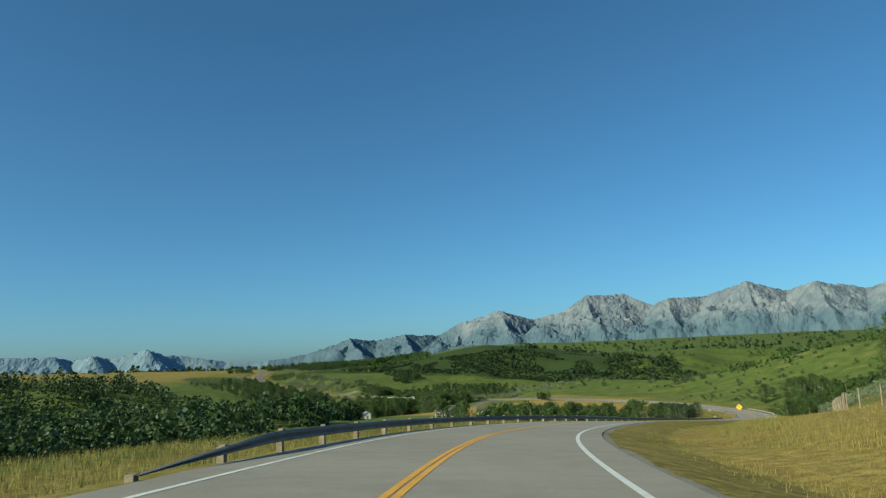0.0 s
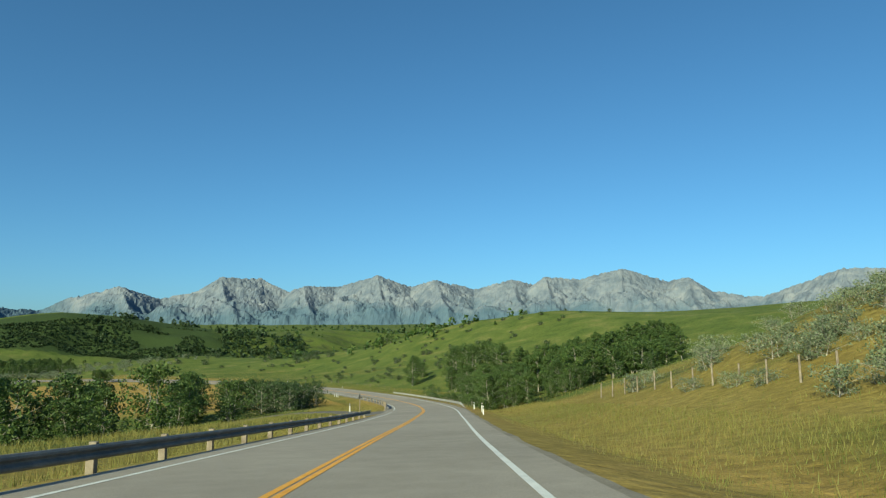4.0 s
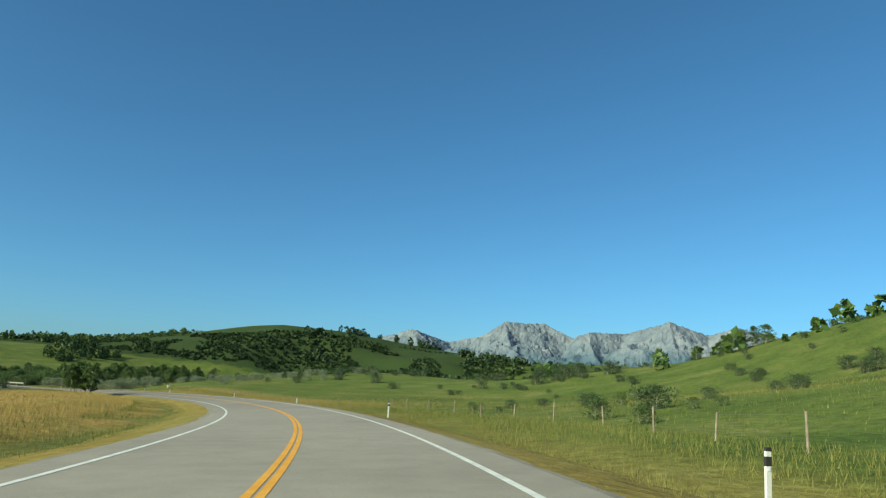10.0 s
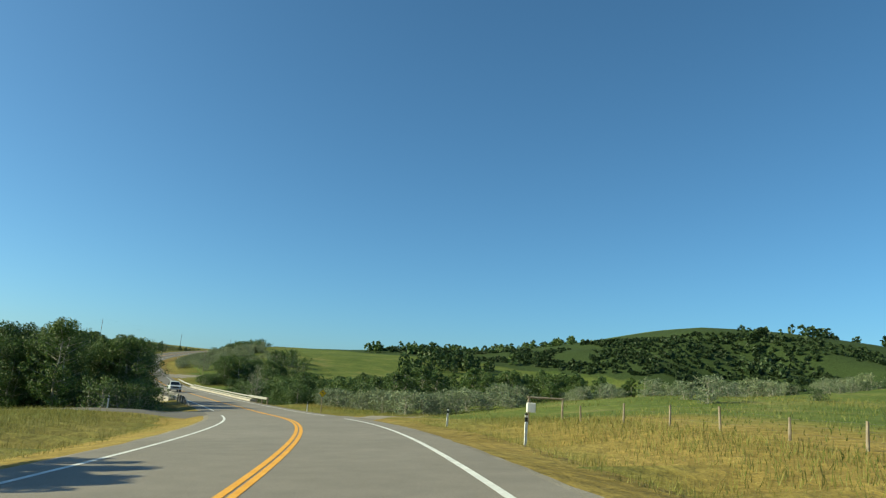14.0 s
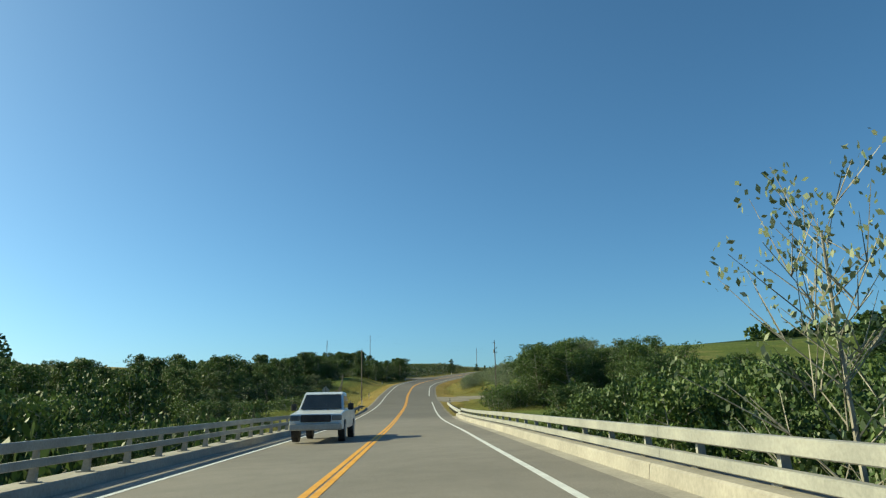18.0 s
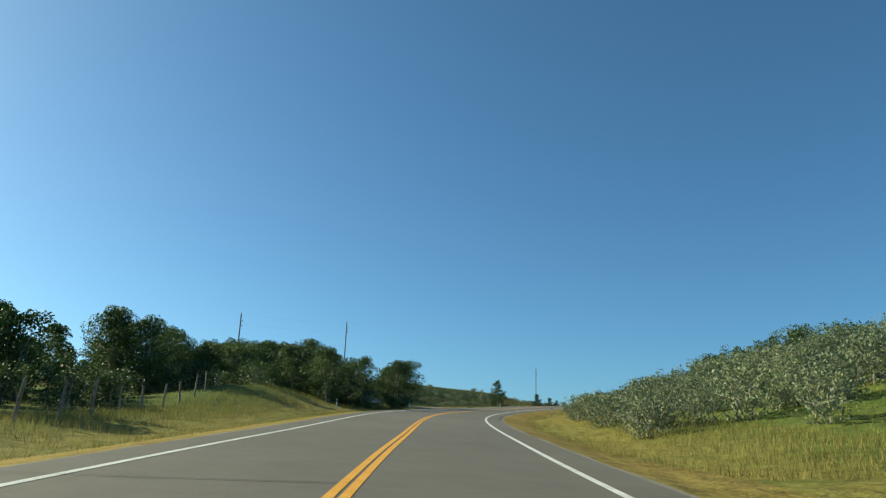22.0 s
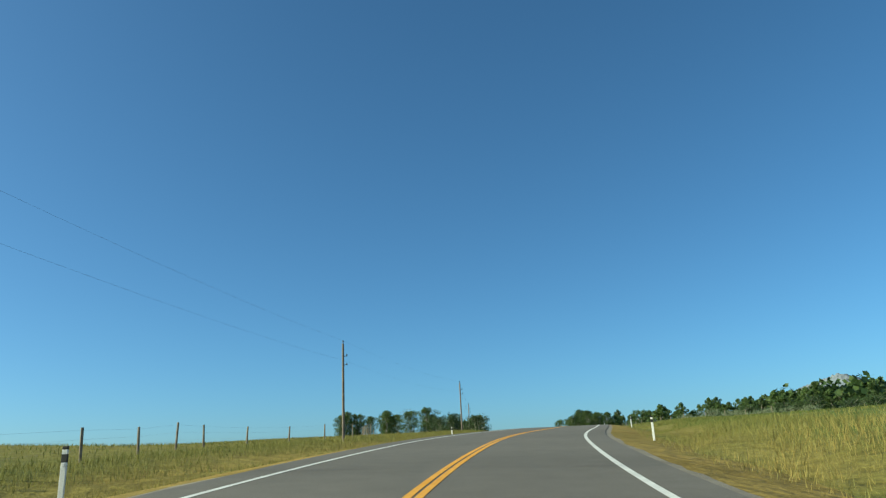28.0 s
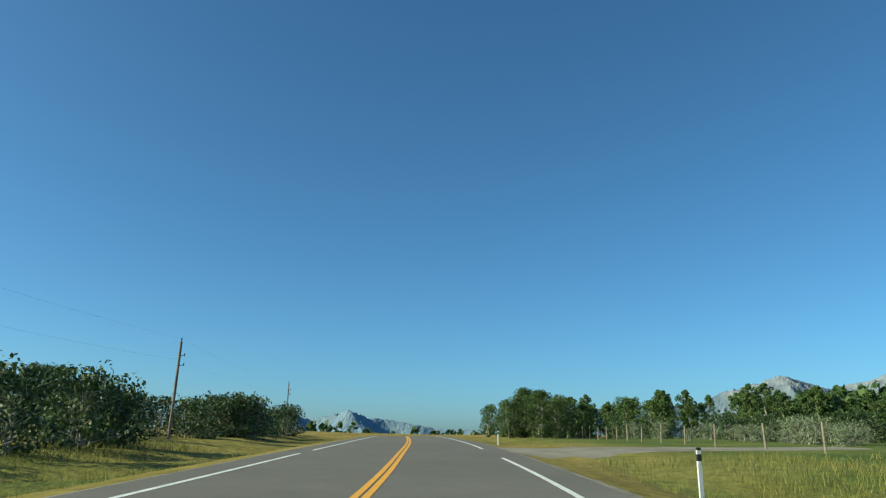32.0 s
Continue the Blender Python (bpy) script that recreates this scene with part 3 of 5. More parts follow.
def tree(name, height, spread, leaves, leaf, seed, mat, label, trunk_mat=BARK, shape=0.62, bare=0.22, leader=1):
    rng = np.random.default_rng(seed)
    root = tagged(new(name), label, "tree" if height > 2.6 else "bush")
    bm = bmesh.new()
    cents = []
    for t in range(leader):
        off = Vector((rng.normal() * 0.25 * (leader > 1), rng.normal() * 0.25 * (leader > 1), -0.3))
        lean = Vector((rng.normal() * 0.05, rng.normal() * 0.05, 1)) + Vector((off.x, off.y, 0)) * 0.3
        pts = [off + lean * (height * 0.93 * k / 5) + Vector((rng.normal(), rng.normal(), 0)) * 0.02 * height * (k > 0) for k in range(6)]
        r0 = 0.016 * height + 0.02
        for k in range(5):
            tube(bm, pts[k], pts[k + 1], r0 * (1 - k * 0.18), r0 * (0.82 - k * 0.18) + 0.004)
        n = int(10 + 1.7 * height)
        for k in range(n):
            f = bare + (1 - bare) * (k + 0.5) / n
            base = pts[0] + (pts[5] - pts[0]) * f
            prof = math.sin(min(1.0, (f - bare) / (1 - bare) * 0.86 + 0.14) * math.pi) ** shape
            an = k * 2.4 + rng.uniform(-0.6, 0.6)
            out = spread * prof * rng.uniform(0.4, 1.12)
            tip = base + Vector((math.cos(an) * out, math.sin(an) * out, out * rng.uniform(0.15, 0.6)))
            tube(bm, base, tip, r0 * 0.35 * (1 - f * 0.6), 0.008, 4)
            rr = spread * rng.uniform(0.13, 0.29)
            cents.append((tuple(tip), rr))
            cents.append((tuple(base.lerp(tip, 0.5)), rr * 0.9))
        cents.append((tuple(pts[5]), spread * 0.25))
    part("trunk", bm, trunk_mat, root)
    V, F = leaf_cloud(cents, leaves, leaf, rng)
    mesh_object("crown", V.tolist(), F.tolist(), mat, parent=root)
    return root


def spruce(name, height, spread, seed, label):
    """A tapering tree with tiers of short drooping twigs."""
    rng = np.random.default_rng(seed)
    root = tagged(new(name), label, "tree")
    bm = bmesh.new()
    tube(bm, (0, 0, -0.3), (0.02, 0, height * 0.97), 0.02 * height, 0.006, 7)
    cents = []
    n = int(height * 13)
    for k in range(n):
        f = 0.06 + 0.9 * k / n
        out = spread * (1 - f) ** 0.7 * rng.uniform(0.45, 1.2) + 0.08
        an = k * 2.4 + rng.uniform(-0.5, 0.5)
        z = f * height
        tip = (math.cos(an) * out, math.sin(an) * out, z + out * rng.uniform(-0.05, 0.35))
        tube(bm, (0, 0, z), tip, 0.012, 0.004, 4)
        for g in (0.35, 0.65, 0.95):
            cents.append(((tip[0] * g, tip[1] * g, z + (tip[2] - z) * g), 0.10 + 0.10 * out))
    part("trunk", bm, BARK, root)
    V, F = leaf_cloud(cents, 9000, 0.055, rng)
    mesh_object("crown", V.tolist(), F.tolist(), DARKLEAF, parent=root)
    return root


def bare_tree(name, height, seed, label):
    """A half-dead tree: pale trunk and twigs with few leaves."""
    rng = np.random.default_rng(seed)
    root = tagged(new(name), label, "tree")
    bm = bmesh.new()
    cents = []
    pts = [Vector((0.25 * math.sin(k * 1.3), 0.2 * math.cos(k), height * k / 7)) for k in range(8)]
    for k in range(7):
        tube(bm, pts[k], pts[k + 1], 0.11 * (1 - k * 0.12), 0.11 * (0.88 - k * 0.12))
    for k in range(34):
        f = rng.uniform(0.25, 1.0)
        b = pts[0].lerp(pts[7], f)
        an, out = rng.uniform(0, 6.28), height * 0.24 * (1.15 - f * 0.6) * rng.uniform(0.5, 1)
        t = b + Vector((math.cos(an) * out, math.sin(an) * out, out * 0.7))
        tube(bm, b, t, 0.03 * (1.2 - f), 0.006, 4)
        for j in range(3):
            e = t + Vector((rng.normal() * 0.5, rng.normal() * 0.5, rng.uniform(0.1, 0.6)))
            tube(bm, b.lerp(t, 0.6), e, 0.012, 0.004, 3)
            cents.append((tuple(e), 0.25))
    part("trunk", bm, BARK, root)
    V, F = leaf_cloud(cents, 1300, 0.05, rng)
    mesh_object("crown", V.tolist(), F.tolist(), SILVER, parent=root)
    return root


def kinds():
    k = {}
    k["aspen"] = [tree("aspen_tree", 9.0, 2.5, 3800, 0.15, 11 + i, LEAF, "green aspen tree with a pale trunk", shape=0.7, bare=0.2) for i in range(3)]
    k["poplar"] = [tree("poplar_tree", 8.0, 2.8, 3800, 0.145, 31 + i, LEAF, "broad green poplar tree", leader=2, bare=0.05) for i in range(3)]
    k["near"] = [tree("cottonwood_tree", 7.5, 2.7, 12000, 0.08, 41 + i, LEAF, "leafy green cottonwood tree with pale trunks", leader=3, bare=0.05) for i in range(3)]
    k["balsam"] = [tree("balsam_tree", 8.5, 2.3, 3800, 0.14, 101 + i, LEAF, "slender green balsam poplar tree", shape=0.6, bare=0.12) for i in range(3)]
    k["alder"] = [tree("alder_tree", 7.2, 2.9, 12000, 0.08, 111 + i, LEAF, "leafy green alder tree beside the bridge", leader=3, bare=0.04) for i in range(2)]
    k["bush"] = [tree("willow_bush", 2.4, 1.6, 1700, 0.075, 51 + i, LEAF, "dense green willow bush", leader=3, bare=0.0, shape=0.4) for i in range(3)]
    k["dark"] = [tree("dark_bush", 2.6, 1.7, 2000, 0.085, 56 + i, DARKLEAF, "dense dark green bush", leader=3, bare=0.0, shape=0.4) for i in range(2)]
    k["silver"] = [tree("silver_bush", 2.2, 1.4, 1500, 0.07, 61 + i, SILVER, "silvery green wolf willow bush", leader=3, bare=0.0, shape=0.4) for i in range(3)]
    k["wolf"] = [tree("wolf_willow_bush", 2.2, 1.4, 1500, 0.07, 121 + i, SILVER, "silvery wolf willow bush on the meadow slope", leader=3, bare=0.0, shape=0.45) for i in range(3)]
    k["scrub"] = [tree("buckbrush", 2.0, 1.7, 1900, 0.08, 131 + i, DARKLEAF, "low dark green buckbrush on the meadow slope", leader=4, bare=0.0, shape=0.35) for i in range(3)]
    k["sage"] = [tree("sage_bush", 1.6, 1.2, 1300, 0.06, 91 + i, SILVER, "low grey-green sage bush on the bank", leader=3, bare=0.0, shape=0.4) for i in range(2)]
    k["spruce"] = [spruce("spruce_tree", 4.0, 2.0, 71, "young dark green spruce tree on the bank")]
    k["bare"] = [bare_tree("bare_tree", 7.5, 81, "half-dead pale tree with few leaves")]
    return k


KIND = kinds()
FRESH = {id(o) for v in KIND.values() for o in v}
TALL = {id(o): max(v.co.z for c in o.children for v in c.data.vertices) for v in KIND.values() for o in v}


def plant(kind, x, y, height=None, top=None, group="", s=None):
    """A tree of that height, or with its top that far above the road at its side."""
    src = KIND[kind][random.randrange(len(KIND[kind]))]
    z = ground_z(x, y) - 0.05
    if top is not None:
        zr = float(np.interp(s, STATION, LINE[:, 2]))
        height = max(0.8, zr + top - z)
    size = height / TALL[id(src)]
    m = pose(x, y, z, 0, 0, random.uniform(0, 360))
    if id(src) in FRESH:
        FRESH.discard(id(src))
        ob = src
        ob.matrix_basis = m
    else:
        ob = copy_thing(src, m)
    w = min(size, 0.4 * size + 0.6) if size > 1 else max(size, 0.75 * size + 0.1)
    ob.scale = (w * random.uniform(0.9, 1.1), w * random.uniform(0.9, 1.1), size)
    if group:
        ob["group"] = group
    return ob


def clump(kind, s0, s1, d0, d1, n, lo, hi, group, by_top=False):
    for _ in range(n):
        s, d = random.uniform(s0, s1), random.uniform(d0, d1)
        p = on_road(s, d)
        h = random.uniform(lo, hi)
        if by_top:
            plant(kind, p.x, p.y, top=h, group=group, s=s)
        else:
            plant(kind, p.x, p.y, height=h, group=group)

# ---------------------------------------------------------------- shapes for things


def bm_box(bm, cx, cy, cz, sx, sy, sz, turn=0.0, bevel=0.0):
    m = pose(cx, cy, cz, 0, 0, turn) @ Matrix.Diagonal((sx, sy, sz, 1))
    g = bmesh.ops.create_cube(bm, size=1.0, matrix=m)
    if bevel:
        es = list({e for v in g["verts"] for e in v.link_edges})
        bmesh.ops.bevel(bm, geom=es, offset=bevel, segments=2, affect='EDGES', profile=0.5)


def box_part(name, parent, mat, c, size, turn=0.0, bevel=0.0, label=""):
    bm = bmesh.new()
    bm_box(bm, *c, *size, turn, bevel)
    return part(name, bm, mat, parent, label)


def tube_part(name, parent, mat, runs, n=8, label=""):
    bm = bmesh.new()
    for p, q, r0, r1 in runs:
        tube(bm, p, q, r0, r1, n)
    return part(name, bm, mat, parent, label)


def root_at(name, p, turn=0.0):
    ob = new(name)
    ob.matrix_basis = pose(p[0], p[1], p[2], 0, 0, turn)
    return ob


def swept(name, parent, mat, rows, closed=True, caps=True):
    """A mesh through rows of sections with equal numbers of points, in the parent's space."""
    n, m = len(rows[0]), len(rows)
    verts = [tuple(p) for r in rows for p in r]
    k = n if closed else n - 1
    faces = [(i * n + j, i * n + (j + 1) % n, (i + 1) * n + (j + 1) % n, (i + 1) * n + j) for i in range(m - 1) for j in range(k)]
    if caps and closed:
        faces += [tuple(range(n))[::-1], tuple(range((m - 1) * n, m * n))]
    return mesh_object(name, verts, faces, mat, parent=parent)


# ---------------------------------------------------------------- guardrails
BEAM = [(0.0, 0.76), (0.03, 0.755), (0.085, 0.715), (0.085, 0.67), (0.015, 0.62), (0.015, 0.595), (0.085, 0.545), (0.085, 0.50), (0.03, 0.455), (0.0, 0.45)]


def verge_z(s, d):
    p = on_road(s, d)
    return max(ground_z(p.x, p.y), p.z - 0.5)


def guardrail(s0, s1, d, label, mat=STEEL, lift=0.0, low0=False, low1=False, wide0=False):
    """Corrugated beams on short posts; d < 0 stands on the left-hand side of the road."""
    base = on_road(s0, d)
    root = tagged(root_at("guardrail", base), label, "guardrail", "roadside guardrails")
    inward = -1 if d > 0 else 1
    n = max(1, int((s1 - s0) / 3.81))
    step = (s1 - s0) / n

    def low(s):
        k = 1.0
        if low0:
            k = min(k, 0.10 + 0.9 * min(1, (s - s0) / 7.0))
        if low1:
            k = min(k, 0.10 + 0.9 * min(1, (s1 - s) / 7.0))
        return k

    for i in range(n):
        rows = []
        for k in range(4):
            s = s0 + step * (i + k / 3 * 1.015)
            deep = 1.6 if wide0 and i == 0 else 1.0
            sec = []
            for o, z in [(o, 0.78 - (0.78 - z) * deep) for o, z in BEAM]:
                sec.append(on_road(s, d + inward * (o + 0.10), (z + lift) * low(s)) - base)
            for o, z in [(o, 0.78 - (0.78 - z) * deep) for o, z in BEAM[::-1]]:
                sec.append(on_road(s, d + inward * (o + 0.094), (z + lift) * low(s)) - base)
            rows.append(sec)
        swept("beam", root, mat, rows)
        s = s0 + step * (i + 0.02)
        p = on_road(s, d, 0.0) - base
        k = low(s)
        bm = bmesh.new()
        bm_box(bm, p.x, p.y, p.z + (0.73 + lift) * k / 2 - 0.25, 0.18, 0.18, (0.73 + lift) * k + 0.5, heading(s), 0.012)
        q = on_road(s, d + inward * 0.03, 0.0) - base
        bm_box(bm, q.x, q.y, q.z + (0.63 + lift) * k, 0.15, 0.14, 0.36 * k, heading(s))
        post = part("post", bm, WOOD, root)
        bm = bmesh.new()
        q = on_road(s, d + inward * 0.185, (0.605 + lift) * k) - base
        bmesh.ops.create_cone(bm, segments=8, radius1=0.022, radius2=0.014, depth=0.022, cap_ends=True, matrix=Matrix.Translation(q) @ pose(0, 0, 0, 0, 90, heading(s)))
        part("bolt", bm, mat, post, "round bolt head")
    return root


# ---------------------------------------------------------------- bridge


def bridge_side(s0, s1, side, bare=0.0):
    """The kerb and the two-rail steel parapet on one side of the bridge; the last stretch of kerb is bare."""
    d0 = 5.05 * side
    lift = -0.13 if side > 0 else 0.10
    base = on_road(s0, d0)
    root = tagged(root_at("bridge_parapet", base), "concrete kerb with a pale two-rail steel parapet", "bridge rail", "bridge parapets")
    end = s1 - bare
    n = int((end - s0) / 6.2)
    step = (end - s0) / n

    def prism(name, mat, sec, a, b, k=3):
        rows = [[on_road(a + (b - a) * j / k, d0 + side * o, z) - base for o, z in sec] for j in range(k + 1)]
        return swept(name, root, mat, rows)

    for i in range(n):
        a, b = s0 + i * step, s0 + (i + 1) * step
        prism("kerb", CONCRETE, [(0.0, -0.1), (0.03, 0.15), (0.06, 0.18), (0.86, 0.18), (0.9, 0.15), (0.9, -0.5), (0.0, -0.5)], a, b - 0.02)
        for z0, z1 in ((0.36 + lift, 0.51 + lift), (0.66 + lift, 0.84 + lift)):
            c = 0.015
            prism("rail", RAILPAINT, [(0.20, z0 + c), (0.20, z1 - c), (0.22, z1), (0.32, z1), (0.34, z1 - c), (0.34, z0 + c), (0.32, z0), (0.22, z0)], a, b - 0.012)
        for k in range(3):
            s = a + step * (k + 0.5) / 3
            rows = []
            for z, o, w, t in ((0.17, 0.345, 0.17, 0.05), (0.38 + lift, 0.345, 0.12, 0.045), (0.6 + lift, 0.345, 0.10, 0.04), (0.80 + lift, 0.345, 0.09, 0.04)):
                rows.append([on_road(s + ds * t, d0 + side * (o + dw * w), z) - base for ds, dw in ((-1, 0), (1, 0), (1, 1), (-1, 1))])
            swept("post", root, RAILPAINT, rows)
            bm = bmesh.new()
            q = on_road(s, d0 + side * 0.44, 0.19) - base
            bm_box(bm, q.x, q.y, q.z, 0.30, 0.24, 0.02, heading(s))
            part("base_plate", bm, RAILPAINT, root)
    if bare:
        prism("kerb", CONCRETE, [(0.0, -0.1), (0.03, 0.15), (0.06, 0.18), (0.86, 0.18), (0.9, 0.15), (0.9, -0.5), (0.0, -0.5)], end, s1)
    return root


def bridge(s0, s1):
    for sd in (-1, 1):
        bridge_side(s0, s1, sd, 0 if sd < 0 else 4.2)
    base = on_road((s0 + s1) / 2, 0, -0.06)
    root = tagged(root_at("bridge_deck", base), "concrete bridge deck on girders over a wooded river valley", "bridge", kind="structure")
    rows = []
    for k in range(13):
        s = s0 + (s1 - s0) * k / 12
        rows.append([on_road(s, o, z) - base for o, z in ((-5.95, -0.06), (5.95, -0.06), (5.95, -0.34), (4.9, -0.36), (4.9, -1.5), (-4.9, -1.5), (-4.9, -0.36), (-5.95, -0.34))])
    swept("slab", root, CONCRETE, rows)
    for s in (s0 - 0.4, s1 + 0.4, s0 + (s1 - s0) * 0.35, s0 + (s1 - s0) * 0.66):
        bm = bmesh.new()
        q = on_road(s, 0, 0) - base
        bm_box(bm, q.x, q.y, q.z - 6.4, 9.8, 1.0, 10.0, heading(s))
        part("pier", bm, CONCRETE, root)


# ---------------------------------------------------------------- posts, fences, poles, signs


def delineator():
    root = tagged(new("delineator_post"), "white plastic delineator post with a black band", "road post", "delineator posts")
    bm = bmesh.new()
    for z0, z1, w in ((-0.4, 0.80, 0.10), (0.94, 1.02, 0.10)):
        bm_box(bm, 0, 0, (z0 + z1) / 2, w, 0.05, z1 - z0, 0, 0.008)
    part("stake", bm, POSTWHITE, root)
    box_part("band", root, BLACK, (0, 0, 0.87), (0.104, 0.054, 0.14), 0, 0.006, "black band")
    box_part("cap", root, BLACK, (0, 0, 1.05), (0.104, 0.054, 0.06), 0, 0.012, "black cap")
    box_part("reflector", root, REFLECT, (0, -0.031, 0.76), (0.05, 0.008, 0.06), 0, 0.003, "small reflector")
    return root


DELINEATOR = delineator()
FIRST = [True]


def put_delineator(s, d, lean=0.0):
    p = on_road(s, d)
    m = pose(p.x, p.y, ground_z(p.x, p.y) if abs(d) > 5.0 else p.z, lean, lean * 0.7, heading(s) + random.uniform(-8, 8))
    if FIRST[0]:
        FIRST[0] = False
        DELINEATOR.matrix_basis = m
        return
    copy_thing(DELINEATOR, m)


def wire(root, mat, pts, r):
    """One thin strand through the points."""
    rows = [[p + Vector((r, 0, -r * 0.6)), p + Vector((0, r, r * 0.6)), p + Vector((-r, -r, 0))] for p in pts]
    return swept("wire", root, mat, rows)


def fence(name, pts, gap, height, label, thick=0.065, lean=3.0):
    """Wooden posts with three wires along a line of ground points (x, y)."""
    line = [Vector((*p, 0)) for p in pts]
    run = [0.0]
    for a, b in zip(line, line[1:]):
        run.append(run[-1] + (b - a).length)
    p0 = line[0]
    base = Vector((p0.x, p0.y, ground_z(p0.x, p0.y)))
    root = tagged(root_at(name, base), label, "fence")
    feet = []
    k = 0.0
    while k < run[-1]:
        i = max(j for j in range(len(run)) if run[j] <= k)
        i = min(i, len(line) - 2)
        q = line[i].lerp(line[i + 1], (k - run[i]) / (run[i + 1] - run[i]))
        feet.append(Vector((q.x, q.y, ground_z(q.x, q.y))))
        k += gap * random.uniform(0.85, 1.15)
    tops = []
    for f in feet:
        h = height * random.uniform(0.9, 1.12)
        t = f + Vector((math.sin(radians(random.uniform(-lean, lean))) * h, math.sin(radians(random.uniform(-lean, lean))) * h, h))
        tube_part("post", root, WOOD, [(f - base - Vector((0, 0, 0.35)), t - base, thick * random.uniform(0.85, 1.2), thick * 0.85)], 7)
        tops.append(t)
    for lev in (0.35, 0.65, 0.92):
        wire(root, WIRE, [f.lerp(t, lev) - base for f, t in zip(feet, tops)], 0.0035)
    return root


def utility_pole(x, y, top, arm=False, lean=0.0, turn=0.0):
    z = ground_z(x, y)
    h = top - z
    root = tagged(root_at("utility_pole", (x, y, z), turn), "grey weathered wooden utility pole with insulators", "utility pole", "utility poles")
    off = math.tan(radians(lean)) * h
    tube_part("shaft", root, POLEWOOD, [((0, 0, -0.8), (off, 0, h), 0.075 if arm else 0.10, 0.06 if arm else 0.075)], 12)
    tube_part("insulator", root, BLACK, [((off, 0, h), (off, 0, h + 0.14), 0.03, 0.025), ((off, 0, h + 0.14), (off, 0, h + 0.24), 0.055, 0.04)], 8)
    for zz in (0.9, 1.5):
        tube_part("bracket", root, BLACK, [((off, 0, h - zz), (off + 0.28, 0, h - zz + 0.05), 0.02, 0.02), ((off + 0.28, 0, h - zz), (off + 0.28, 0, h - zz + 0.16), 0.045, 0.035)], 6)
    if arm:
        tube_part("transformer", root, STEEL, [((off - 0.14, 0, h - 1.5), (off - 0.14, 0, h - 1.05), 0.08, 0.08), ((off - 0.14, 0, h - 1.05), (off - 0.14, 0, h - 1.0), 0.085, 0.04)], 12, "grey cylindrical transformer")
        tube_part("crossarm", root, POLEWOOD, [((off - 0.42, 0, h - 0.13), (off + 0.05, 0, h - 0.05), 0.02, 0.02)], 6)
    return Vector((x, y, z + h + 0.22))


def wires(pts):
    for a, b in zip(pts, pts[1:]):
        base = a.copy()
        root = None
        for dz in (0.0, -1.35):
            run = [a.lerp(b, k / 12) - base + Vector((0, 0, dz - 4 * 0.45 * (k / 12) * (1 - k / 12))) for k in range(13)]
            if root is None:
                root = tagged(root_at("power_line", base), "thin overhead power wires between poles", "wire", "power lines")
            wire(root, BLACK, run, 0.0045)


def diamond(root, z, size, front, back, bend=0.0):
    """A diamond sign plate with rounded corners, facing -y."""
    def plate(name, half, y0, y1, mat, label=""):
        bm = bmesh.new()
        rim = []
        for k in range(4):
            c = Vector((math.cos(k * math.pi / 2), 0, math.sin(k * math.pi / 2))) * (half - 0.06)
            for j in range(-3, 4):
                a = k * math.pi / 2 + j * math.pi / 12
                rim.append(c + Vector((math.cos(a), 0, math.sin(a))) * 0.06)
        rings = [[bm.verts.new(v + Vector((0, y, z))) for v in rim] for y in (y0, y1)]
        bm.faces.new(rings[0])
        bm.faces.new(rings[1][::-1])
        n = len(rim)
        for i in range(n):
            bm.faces.new((rings[0][i], rings[1][i], rings[1][(i + 1) % n], rings[0][(i + 1) % n]))
        return part(name, bm, mat, root, label)
    h = size * 0.7071
    plate("plate", h, 0.0, 0.012, back)
    if front is not None:
        plate("border", h - 0.02, -0.004, -0.001, BLACK, "thin black border")
        plate("face", h - 0.045, -0.008, -0.0045, front, "yellow reflective face")


def curve_sign(s, d):
    p = on_road(s, d)
    root = tagged(root_at("curve_sign", (p.x, p.y, ground_z(p.x, p.y)), heading(s) - 4), "yellow diamond warning sign with a black left-curve arrow", "road sign")
    box_part("post", root, WOOD, (0, 0.07, 1.0), (0.085, 0.085, 3.2), 0, 0.01)
    diamond(root, 2.35, 0.60, SIGNYELLOW, STEEL)
    bm = bmesh.new()
    way = [(0.077, -0.17), (0.077, -0.015), (0.043, 0.054), (-0.023, 0.093)]
    for (x0, z0), (x1, z1) in zip(way, way[1:]):
        a = math.atan2(z1 - z0, x1 - x0)
        nx, nz = -math.sin(a) * 0.026, math.cos(a) * 0.026
        vs = [bm.verts.new((x, -0.012, z + 2.35)) for x, z in ((x0 - nx, z0 - nz), (x1 - nx, z1 - nz), (x1 + nx, z1 + nz), (x0 + nx, z0 + nz))]
        bm.faces.new(vs)
    vs = [bm.verts.new((x, -0.013, z + 2.35)) for x, z in ((-0.014, 0.014), (-0.007, 0.17), (-0.157, 0.109))]
    bm.faces.new(vs)
    part("arrow", bm, BLACK, root, "black left-curve arrow")


def sign_back(s, d, turn, z=2.3, size=0.60, label="back of a grey metal diamond sign on a wooden post"):
    p = on_road(s, d)
    root = tagged(root_at("road_sign", (p.x, p.y, ground_z(p.x, p.y)), heading(s) + turn), label, "road sign")
    box_part("post", root, WOOD, (0, -0.07, z / 2), (0.10, 0.10, z + 0.8), 0, 0.01)
    diamond(root, z, size, None, STEEL)
    return root


# ---------------------------------------------------------------- farm buildings


